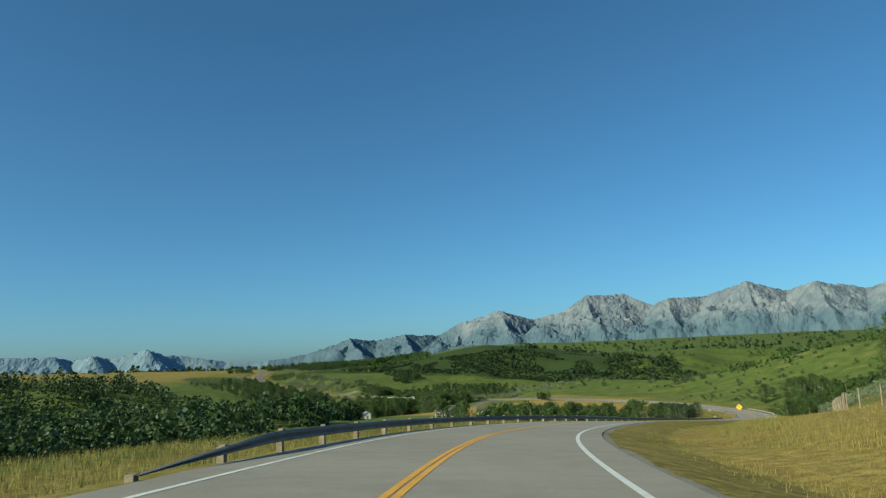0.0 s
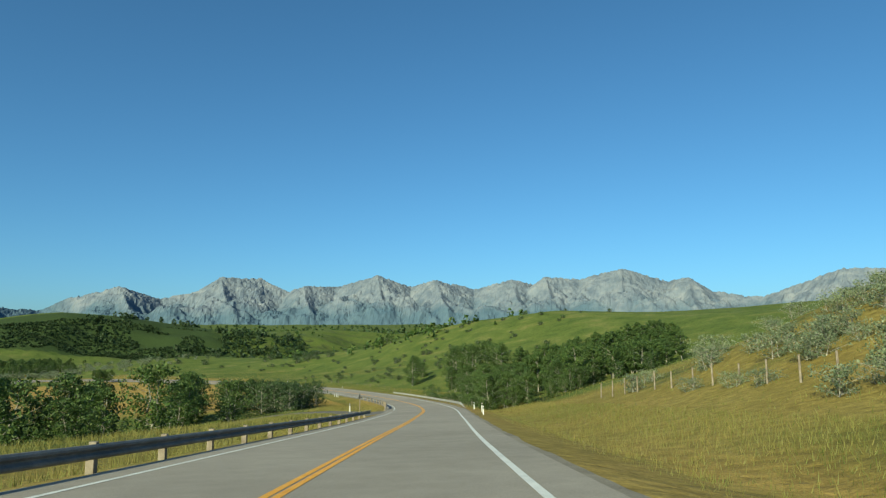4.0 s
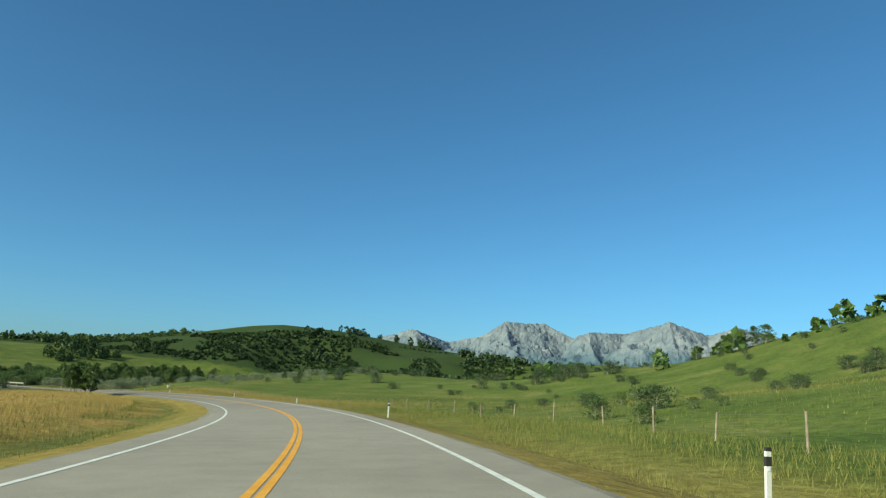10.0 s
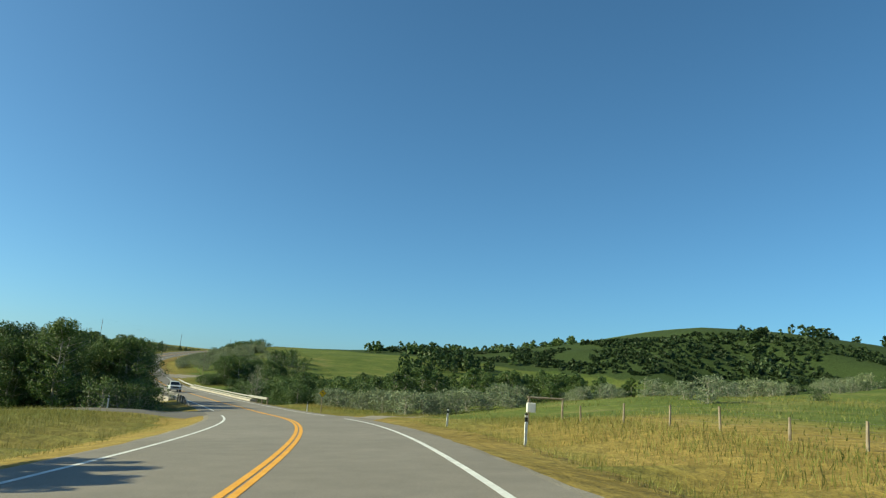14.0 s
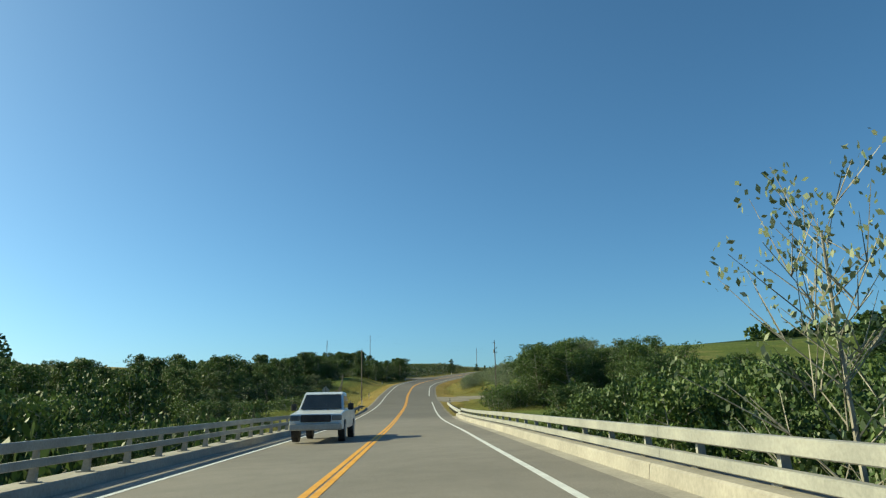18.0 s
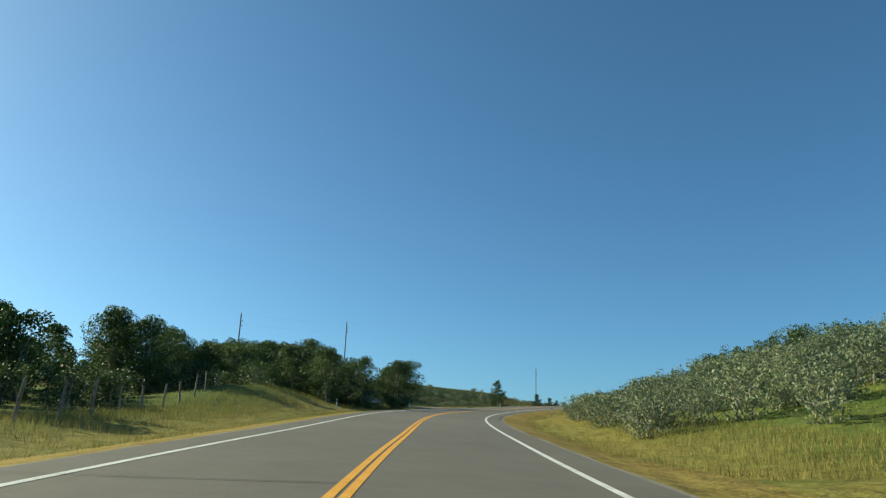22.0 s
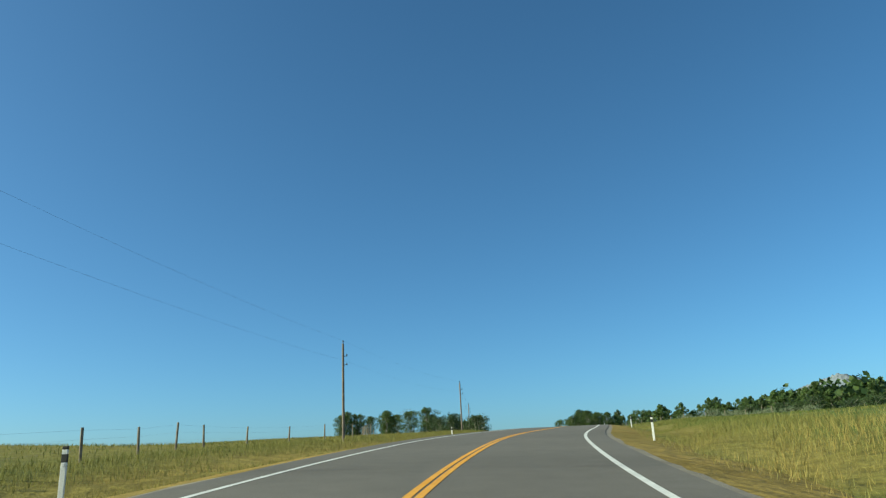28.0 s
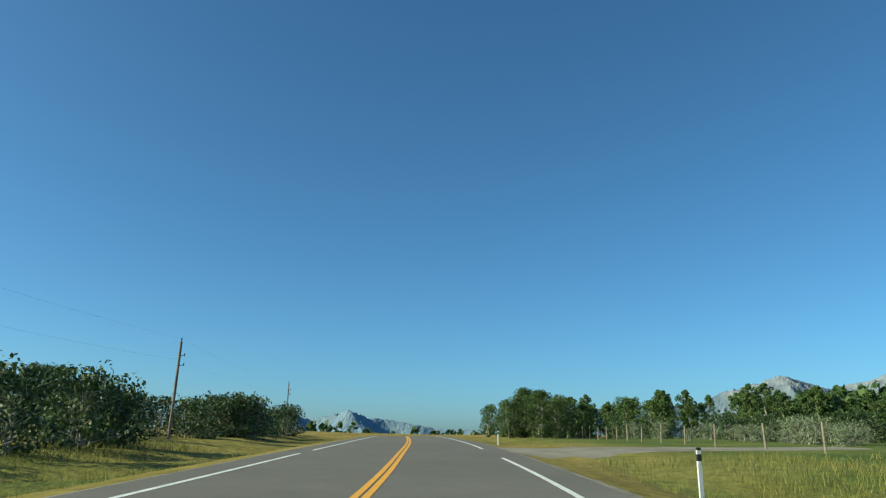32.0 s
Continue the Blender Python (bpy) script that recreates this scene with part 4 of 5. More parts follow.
def house(x, y, turn, w, l, h, walls, roofing, label, z=None):
    root = tagged(root_at("farmhouse", (x, y, (ground_z(x, y) if z is None else z)), turn), label, "house", "farm buildings")
    bm = bmesh.new()
    rise = w * 0.28
    pts = [(-w / 2, -0.6), (w / 2, -0.6), (w / 2, h), (0, h + rise), (-w / 2, h)]
    a = [bm.verts.new((px, -l / 2, pz)) for px, pz in pts]
    b = [bm.verts.new((px, l / 2, pz)) for px, pz in pts]
    bm.faces.new(a)
    bm.faces.new(b[::-1])
    for i in range(5):
        bm.faces.new((a[i], b[i], b[(i + 1) % 5], a[(i + 1) % 5]))
    part("wall", bm, walls, root)
    for sd in (-1, 1):
        bm = bmesh.new()
        c = [(0, h + rise + 0.12), (sd * (w / 2 + 0.4), h - 0.10), (sd * (w / 2 + 0.4), h - 0.24), (0, h + rise - 0.02)]
        f = [bm.verts.new((px, -l / 2 - 0.4, pz)) for px, pz in c]
        g = [bm.verts.new((px, l / 2 + 0.4, pz)) for px, pz in c]
        bm.faces.new(f)
        bm.faces.new(g[::-1])
        for i in range(4):
            bm.faces.new((f[i], g[i], g[(i + 1) % 4], f[(i + 1) % 4]))
        part("roof", bm, roofing, root)
    for k in range(max(2, int(l / 3))):
        yy = -l / 2 + l * (k + 0.5) / max(2, int(l / 3))
        for sd in (-1, 1):
            win = box_part("window", root, GLASS, (sd * (w / 2 + 0.01), yy, h * 0.58), (0.06, 1.0, 1.0))
            box_part("window_frame", win, POSTWHITE, (sd * (w / 2 + 0.03), yy, h * 0.58 - 0.56), (0.10, 1.2, 0.10))
    box_part("door", root, WOOD, (0, -l / 2 - 0.03, 0.95), (0.95, 0.08, 2.0))
    return root


# ---------------------------------------------------------------- pickup


def pickup(s, d, turn):
    p = on_road(s, d)
    root = tagged(root_at("pickup_truck", p, heading(s) + turn), "white pickup truck in the oncoming lane on the bridge", "truck")

    def side_prism(name, prof, half, mat, inset=0.0, bevel=0.04, label=""):
        """Profile (y along the truck, z up) pushed out to both sides; the upper points pull in."""
        bm = bmesh.new()
        zs = [q[1] for q in prof]
        lo, hi = min(zs), max(zs)
        a = [bm.verts.new((-(half - inset * (z - lo) / (hi - lo)), y, z)) for y, z in prof]
        b = [bm.verts.new(((half - inset * (z - lo) / (hi - lo)), y, z)) for y, z in prof]
        bm.faces.new(a)
        bm.faces.new(b[::-1])
        n = len(prof)
        for i in range(n):
            bm.faces.new((a[i], b[i], b[(i + 1) % n], a[(i + 1) % n]))
        bmesh.ops.recalc_face_normals(bm, faces=bm.faces)
        bmesh.ops.bevel(bm, geom=list(bm.edges), offset=bevel, segments=2, affect='EDGES', profile=0.6)
        return part(name, bm, mat, root, label)

    side_prism("body", [(-2.75, 0.45), (-2.85, 0.75), (-2.78, 1.02), (-1.35, 1.16), (0.9, 1.20), (2.75, 1.18), (2.8, 0.5)], 0.97, CARPAINT, 0.05, 0.05)
    side_prism("cab", [(-1.45, 1.12), (-0.65, 1.78), (-0.35, 1.86), (0.75, 1.85), (0.98, 1.15)], 0.88, CARPAINT, 0.14, 0.04)
    side_prism("windscreen", [(-1.42, 1.20), (-0.74, 1.76), (-0.70, 1.74), (-1.36, 1.20)], 0.78, DARKGLASS, 0.10, 0.005, "dark tinted windscreen")
    for sd in (-1, 1):
        bm = bmesh.new()
        vs = [bm.verts.new((sd * (0.885 - 0.13 * (z - 1.12) / 0.74), y, z)) for y, z in ((-1.15, 1.24), (-0.62, 1.70), (0.62, 1.70), (0.80, 1.24))]
        bm.faces.new(vs)
        part("side_window", bm, DARKGLASS, root, "dark side window")
        box_part("headlight", root, GLASS, (sd * 0.76, -2.80, 0.88), (0.36, 0.16, 0.20), 0, 0.04, "clear headlight")
        box_part("mirror", root, BLACK, (sd * 1.10, -1.05, 1.28), (0.22, 0.12, 0.26), 0, 0.04)
        for yy in (-1.85, 1.75):
            wheel = tube_part("wheel", root, BLACK, [((sd * 0.74, yy, 0.40), (sd * 0.98, yy, 0.40), 0.40, 0.40)], 24)
            tube_part("rim", wheel, STEEL, [((sd * 0.97, yy, 0.40), (sd * 0.995, yy, 0.40), 0.25, 0.22)], 16, "silver wheel rim")
    box_part("grille", root, BLACK, (0, -2.84, 0.86), (1.10, 0.10, 0.26), 0, 0.03, "black grille")
    box_part("bumper", root, STEEL, (0, -2.90, 0.56), (1.90, 0.16, 0.24), 0, 0.05, "chrome bumper")
    return root


# ---------------------------------------------------------------- grass


def grass_material():
    m, n, l, b = material("grass_blades", 0.8, 0, 0.15)
    geo = n.new("ShaderNodeNewGeometry")
    at = n.new("ShaderNodeAttribute")
    at.attribute_name = "dry"
    g = ramp(n, l, geo.outputs["Random Per Island"], [(0.0, (0.075, 0.115, 0.025)), (0.6, (0.145, 0.175, 0.04)), (1.0, (0.25, 0.245, 0.09))])
    t = ramp(n, l, geo.outputs["Random Per Island"], [(0.0, (0.34, 0.245, 0.085)), (0.6, (0.47, 0.34, 0.13)), (1.0, (0.26, 0.25, 0.07))])
    col = mix(n, l, at.outputs["Fac"], g.outputs[0], t.outputs[0])
    l.new(col, b.inputs["Base Color"])
    tr = n.new("ShaderNodeBsdfTranslucent")
    l.new(col, tr.inputs[0])
    ms = n.new("ShaderNodeMixShader")
    ms.inputs[0].default_value = 0.3
    l.new(b.outputs[0], ms.inputs[1])
    l.new(tr.outputs[0], ms.inputs[2])
    l.new(ms.outputs[0], n["Material Output"].inputs[0])
    return m


GRASS = None


def grass(name, x, y, z, tall, wide, dry, label, seed=3):
    """One blade, a thin tapering triangle, at each place."""
    rng = np.random.default_rng(seed)
    n = len(x)
    a = rng.uniform(0, 2 * np.pi, n)
    lean = rng.normal(size=(n, 2)) * 0.28
    h = tall * rng.uniform(0.5, 1.3, n)
    w = wide * rng.uniform(0.6, 1.3, n) * 0.5
    base = np.stack([x, y, z - 0.03], 1)
    side = np.stack([np.cos(a) * w, np.sin(a) * w, 0 * a], 1)
    tip = base + np.stack([lean[:, 0] * h, lean[:, 1] * h, h], 1)
    V = np.stack([base - side, base + side, tip], 1).reshape(-1, 3).astype(np.float32)
    me = bpy.data.meshes.new(name)
    me.vertices.add(3 * n)
    me.vertices.foreach_set("co", V.ravel())
    me.loops.add(3 * n)
    me.loops.foreach_set("vertex_index", np.arange(3 * n, dtype=np.int32))
    me.polygons.add(n)
    me.polygons.foreach_set("loop_start", np.arange(0, 3 * n, 3, dtype=np.int32))
    me.update(calc_edges=True)
    me.attributes.new("dry", 'FLOAT', 'POINT').data.foreach_set("value", np.repeat(dry, 3).astype(np.float32))
    me.materials.append(GRASS)
    return tagged(new(name, me), label, "grass", kind="stuff")

GRASS = grass_material()

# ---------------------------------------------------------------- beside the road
# three left-hand rails carry their shade in the steel's colour
guardrail(12, 185, -5.0, "long dull grey guardrail on wooden posts along the drop", SHADESTEEL, lift=-0.22, low0=True)
guardrail(209, 269, -4.85, "dull grey guardrail on the inside of the bend", SHADESTEEL, lift=-0.05, low0=True, low1=True)
guardrail(203, 276, 5.15, "pale galvanised guardrail in front of trees", lift=-0.22, low0=True)
bridge(548, 613)
guardrail(609.1, 638.5, 5.4, "pale galvanised guardrail at the end of the bridge", lift=-0.22, wide0=True)
guardrail(613.3, 643, -5.2, "dull grey guardrail at the end of the bridge", SHADESTEEL, lift=-0.27, low1=True, wide0=True)
guardrail(528, 547.7, -5.1, "guardrail at the start of the bridge", lift=0.05, low0=True)
guardrail(536, 547.7, 5.2, "pale guardrail at the start of the bridge", lift=0.05)

random.seed(12)
for s, d, lean in ((178, 5.6, 0), (190, 6.1, 0), (199.5, 5.9, -2), (200.5, -8.6, 0), (281.0, -6.4, 0), (284.0, -6.1, 0), (287.0, -5.9, 0), (321.8, 7.5, 1), (359, 6.8, 0),
                   (398, 7.0, 0), (427, 6.6, 0), (465, 7.6, 0), (481, 8.6, 2), (518.5, 6.4, 0), (514.5, -10.6, 0), (505, -12, 0), (647, -7.4, 0), (651.6, -6.2, 0),
                   (665.6, -6.1, 0), (646.5, 5.9, 0), (754, 7.1, 0), (716, -8.5, 0), (741, -8.0, 0), (783, -6.9, 2), (803, 5.7, 0), (832, -6.4, 0), (880, -8.3, -5),
                   (854, 6.6, 0), (891.5, 6.7, 0), (934, 6.8, 0), (973, 6.7, 0)):
    put_delineator(s, d, lean)

curve_sign(103.4, 8.62)
curve_sign(521, 8.5)
sign_back(211, -8.2, 88, 2.3)
sign_back(648, -10.8, 4, 2.3, 0.75, "back of a pale metal diamond sign among bushes")


def road_pts(rows):
    return [tuple(on_road(s, d))[:2] for s, d in rows]


fence("hillside_fence", road_pts([(26.6, 28.8), (48.4, 22.2), (63.7, 19.3), (90.4, 19.6), (115.8, 19.4), (138.1, 19.8), (162.6, 19.1), (185.9, 16.9)]), 3.5, 1.29, "pale wooden fence posts with wire across the dry hillside", lean=2)
fence("slope_fence", road_pts([(282, 11), (291, 10.4), (304, 12.5), (318, 13.3), (345, 15), (386, 13)]), 5.7, 1.0, "wire fence with leaning wooden posts below the slope", thick=0.045, lean=7)
fence("meadow_fence", road_pts([(388, 10.6), (398, 9.7), (406, 9.8), (424, 11.8), (431, 12.3), (440, 13.6), (450, 14.8), (459, 15.6), (467, 15.2), (475, 13.6)]), 3.3, 0.80, "wire fence with weathered wooden posts along the meadow", thick=0.05, lean=4)
fence("ditch_fence", road_pts([(647.0, -13.0), (656.5, -11.1), (672.9, -11.7), (690.6, -13.6), (712.4, -16.9)]), 3.3, 1.35, "old wire fence with dark wooden posts", lean=6)
fence("bank_fence", road_pts([(750.3, -15.3), (768, -12.0), (793.6, -11.2), (813.0, -11.4), (838.0, -12.5)]), 4.1, 1.15, "wire fence with wooden posts along the scrubby bank", lean=11)
fence("field_fence", road_pts([(838, -13), (862, -19.5), (877, -19.7), (892, -19.5), (931.6, -30.6), (958.4, -31.4), (999.0, -34.9)]), 6.3, 1.29, "wire fence with dark wooden posts beside the field", lean=3)
fence("pasture_fence", road_pts([(926.6, 29.3), (945.4, 21.0), (962.6, 18.9), (979.9, 19.5), (1012.4, 22.3)]), 4.9, 1.35, "wire fence with wooden posts along the pasture", lean=3)

# station, distance, height of the top above the road, transformer, lean
POLES = [(649, 12.4, 8.2, True, 0), (662, -7.0, 7.6, False, 0), (741, -30.3, 11.4, False, 0), (764, -26.8, 13.2, False, 0), (817, -12.2, 8.3, False, 0.5),
         (866, -12.6, 6.6, False, 0), (911.5, -13.4, 6.2, False, 0), (963, -14.5, 5.9, False, 1.5), (1015, -15.8, 6.6, False, 1)]
tops = []
for s, d, up, arm, lean in POLES:
    q = on_road(s, d)
    tops.append(utility_pole(q.x, q.y, float(np.interp(s, STATION, LINE[:, 2])) + up, arm, lean, heading(s)))
wires(tops[2:])
wires([tops[1], on_road(655, -48, 6.0)])

house(0, 301, 20, 8.2, 15.0, 3.0, SIDING, ROOFING, "low grey farmhouse with a dark roof in the field")
house(15, 307, 70, 4.4, 5.7, 2.7, PALESIDING, ROOFING, "small pale farm shed with a dark roof")
house(-41, 356, 10, 3.3, 8.2, 2.6, PALESIDING, PALESIDING, "small white trailer standing in the field")

pickup(579.8, -2.1, 0)


def field_gate(s, d):
    p = on_road(s, d)
    root = tagged(root_at("field_gate", (p.x, p.y, ground_z(p.x, p.y)), heading(s) - 10), "white box and rail frame beside the meadow fence", "gate")
    for x in (-0.9, 0.9):
        tube_part("post", root, WOOD, [((x, 0, -0.3), (x, 0, 1.2), 0.06, 0.055)], 8)
    tube_part("top_rail", root, WOOD, [((-1.0, 0, 1.15), (1.0, 0, 1.15), 0.05, 0.05)], 8)
    box_part("box", root, POSTWHITE, (-0.8, -0.15, 0.62), (0.45, 0.3, 0.5), 0, 0.03, "white metal box")


field_gate(477, 12.8)


def mailbox(s, d):
    p = on_road(s, d)
    root = tagged(root_at("mailbox", (p.x, p.y, ground_z(p.x, p.y)), heading(s)), "small grey mailbox on a post by the turning", "mailbox")
    box_part("post", root, WOOD, (0, 0, 0.4), (0.09, 0.09, 1.4), 0, 0.01)
    bm = bmesh.new()
    ring = [(-0.12, 0), (0.12, 0), (0.12, 0.16), (0.08, 0.24), (0, 0.27), (-0.08, 0.24), (-0.12, 0.16)]
    a = [bm.verts.new((x, -0.24, 1.1 + z)) for x, z in ring]
    b = [bm.verts.new((x, 0.24, 1.1 + z)) for x, z in ring]
    bm.faces.new(a)
    bm.faces.new(b[::-1])
    for i in range(len(ring)):
        bm.faces.new((a[i], b[i], b[(i + 1) % len(ring)], a[(i + 1) % len(ring)]))
    part("box", bm, STEEL, root)


mailbox(681, 23.0)

# ---------------------------------------------------------------- turnings and verges


def turning(name, s, d0, d1, w0, w1, mat, label, skew=0.0):
    """A side road that leaves at s, from d0 to d1, narrowing from w0 to w1, laid on the ground."""
    verts, n, m = [], 22, 13
    for i in range(n + 1):
        f = i / n
        d = d0 + (d1 - d0) * f
        w = w1 + (w0 - w1) * (1 - f) ** 3
        for j in range(m):
            e = (j / (m - 1) - 0.5) * 2
            edge = j in (0, m - 1)
            ss = s + skew * f + w * 0.5 * e + edge * e * (0.5 + 1.8 * (1 - f) ** 2 + 0.6 * vary(i * 0.7, e, s))
            p = on_road(ss, d)
            g = ground_z(p.x, p.y)
            k = 1 - sstep(0.05, 0.3, f)
            z = max(g + 0.05, g + 0.05 + (p.z - 0.015 - g - 0.05) * k)
            verts.append((p.x, p.y, g - 0.06 if edge else z))
    faces = [(i * m + j, i * m + j + 1, (i + 1) * m + j + 1, (i + 1) * m + j) for i in range(n) for j in range(m - 1)]
    if d1 < d0:
        faces = [f[::-1] for f in faces]
    tagged(mesh_object(name, verts, faces, mat, True), label, "side road", kind="structure")


turning("side_road", 201, -4.5, -34, 11, 6, ASPHALT, "paved turning off the road", 8)
turning("farm_track", 491, 4.5, 15, 8, 3.6, GRAVEL, "gravel farm track off the road", 14)
turning("side_road", 504, -4.5, -40, 15, 6, ASPHALT, "paved turning off the road", -8)
turning("gravel_yard", 661, 4.5, 25, 15, 5, GRAVEL, "gravel turning with straw-like edges", 4)
turning("farm_track", 752, -4.5, -19, 17, 6, GRAVEL, "gravel turning on the bank", -3)
turning("farm_track", 952, 4.5, 27, 8, 4, GRAVEL, "gravel field entrance", 10)


def shoulder(name, side):
    """The gravel edge and the grassy fall from the asphalt to the ground."""
    ss = np.arange(-66, S_END - 8, 1.0)
    cols = [4.45, 4.85, 5.3, 6.1, 7.2, 8.6]
    verts = []
    for s in ss:
        wob = 0.16 * vary(s * 0.23, side * 7.0, 0) + 0.10 * vary(s * 0.9, side * 3.0, 5)
        for k, c in enumerate(cols):
            p = on_road(s, side * (c + wob * (k > 0)))
            g = ground_z(p.x, p.y)
            top = p.z - (0.012, 0.05, 0.10, 0.22, 0.4, 0.6)[k]
            verts.append((p.x, p.y, max(top, g + 0.02) if k < 4 else (max(top, g + 0.03) if k == 4 else g - 0.15)))
    m = len(cols)
    faces = [(i * m + j, i * m + j + 1, (i + 1) * m + j + 1, (i + 1) * m + j) for i in range(len(ss) - 1) for j in range(m - 1)
             if not (547.5 < ss[i] < 612.5)]
    if side < 0:
        faces = [f[::-1] for f in faces]
    ob = mesh_object(name, verts, faces, GRAVEL, True)
    ob.data.materials.append(GROUND)
    ob.data.polygons.foreach_set("material_index", [0 if max(f) % m in (1,) or (f[0] % m == 0) else 1 for f in faces])
    for nm, v in (("dry", 0.42), ("scrub", 0.0)):
        ob.data.attributes.new(nm, 'FLOAT', 'POINT').data.foreach_set("value", [v] * len(verts))
    return tagged(ob, "gravel shoulder falling to roadside grass", "road shoulder", kind="structure")


for sd in (-1, 1):
    shoulder("shoulder", sd)

# ---------------------------------------------------------------- trees and bushes
random.seed(5)
# kind, station from and to, distance from and to, number, height in metres from and to, group
CLUMPS = [
    ("sage", 694, 764, 10.5, 20, 110, 1.1, 2.2, "silver scrub on the bank"),
    ("silver", 130, 177, 21.8, 55.8, 40, 1.4, 2.4, "scrub on the bank"),
    ("scrub", 305, 385, 19.0, 81.6, 44, 0.8, 1.7, "bushes on the slope"),
    ("bush", 318, 368, 15.6, 27.2, 16, 0.6, 1.5, "bushes by the slope fence"),
    ("sage", 130, 182, 17.7, 47.7, 80, 0.8, 1.8, "sage scrub on the bank"),
    ("scrub", 425, 512, 60.0, 149.2, 46, 1.6, 3.4, "bushes in the meadow"),
    ("scrub", 330, 453, 50, 130, 90, 0.8, 1.8, "bushes on the green hill"),
    ("poplar", 404, 413, 92, 101, 8, 2.8, 4.2, "trees on the green hill"),
    ("wolf", 506, 545, 12.8, 30, 80, 1.5, 2.7, "silver bushes by the track"),
    ("wolf", 490, 560, 28, 90, 100, 1.3, 2.6, "silver bushes on the meadow slope"),
    ("scrub", 490, 560, 34, 100, 24, 1.2, 2.4, "dark bushes on the meadow slope"),
    ("silver", 677, 767, 15.7, 40.2, 120, 1.9, 3.1, "silver scrub on the bank"),
    ("bush", 653, 685, 25.1, 45.5, 16, 3.0, 5.4, "bushes behind the gravel turning"),
    ("bush", 737, 775, 25.2, 40.2, 14, 2.7, 4.4, "bushes on the bank"),
    ("bush", 787, 827, 12.7, 31.7, 46, 2.2, 4.1, "bushes on the bank's end"),
    ("silver", 799, 830, 10.6, 16.7, 16, 1.0, 1.8, "low scrub"),
    ("balsam", 951, 1015, 48.2, 121.6, 130, 4.6, 6.7, "tree line across the pasture"),
    ("dark", 946, 1015, 39.9, 80.7, 60, 2.4, 4.4, "bushes under the tree line"),
    ("near", 1001, 1016, 11.5, 23.7, 9, 4.6, 6.3, "trees beside the ridge road"),
    ("silver", 932, 1015, 29.0, 48.1, 34, 1.4, 2.6, "scrub in the pasture"),
]
for c in CLUMPS:
    clump(*c)
# the wooded gully runs slantwise up the slope
for _ in range(170):
    d = random.uniform(22, 76)
    p = on_road(random.uniform(217 + (d - 24) * 0.95, 264 + (d - 24) * 0.4), d)
    plant("aspen", p.x, p.y, height=random.uniform(4.8, 7.4), group="trees in the gully")
CLUMPS = [
    ("dark", 221, 254, -27.8, -14.9, 16, 3.5, 5.2, "dark bushes inside the bend"),
    ("bush", 506, 545, -20.5, -12.3, 12, 2.0, 3.5, "bushes before the bridge, valley side"),
    ("bush", 692, 746, -25.1, -15.6, 20, 1.9, 3.3, "bushes under the woods"),
    ("silver", 750, 838, -22.0, -10.5, 130, 0.35, 0.9, "low scrub on the bank"),
    ("dark", 642, 685, -55.2, -15.1, 60, 1.9, 3.8, "bushes below the woods"),
    ("dark", 692, 739, -22.4, -16.9, 14, 1.6, 2.7, "bushes at the wood's edge"),
    ("dark", 932, 1010, -21.3, -12.4, 34, 2.6, 3.7, "dark bushes beside the ridge road"),
    ("aspen", 446, 457, -13.0, -9.4, 9, 4.3, 5.6, "pale-trunked trees by the field"),
    ("near", 941, 964, -37.5, -21.2, 13, 3.5, 5.0, "trees beside the field"),
]
for c in CLUMPS:
    clump(*c)
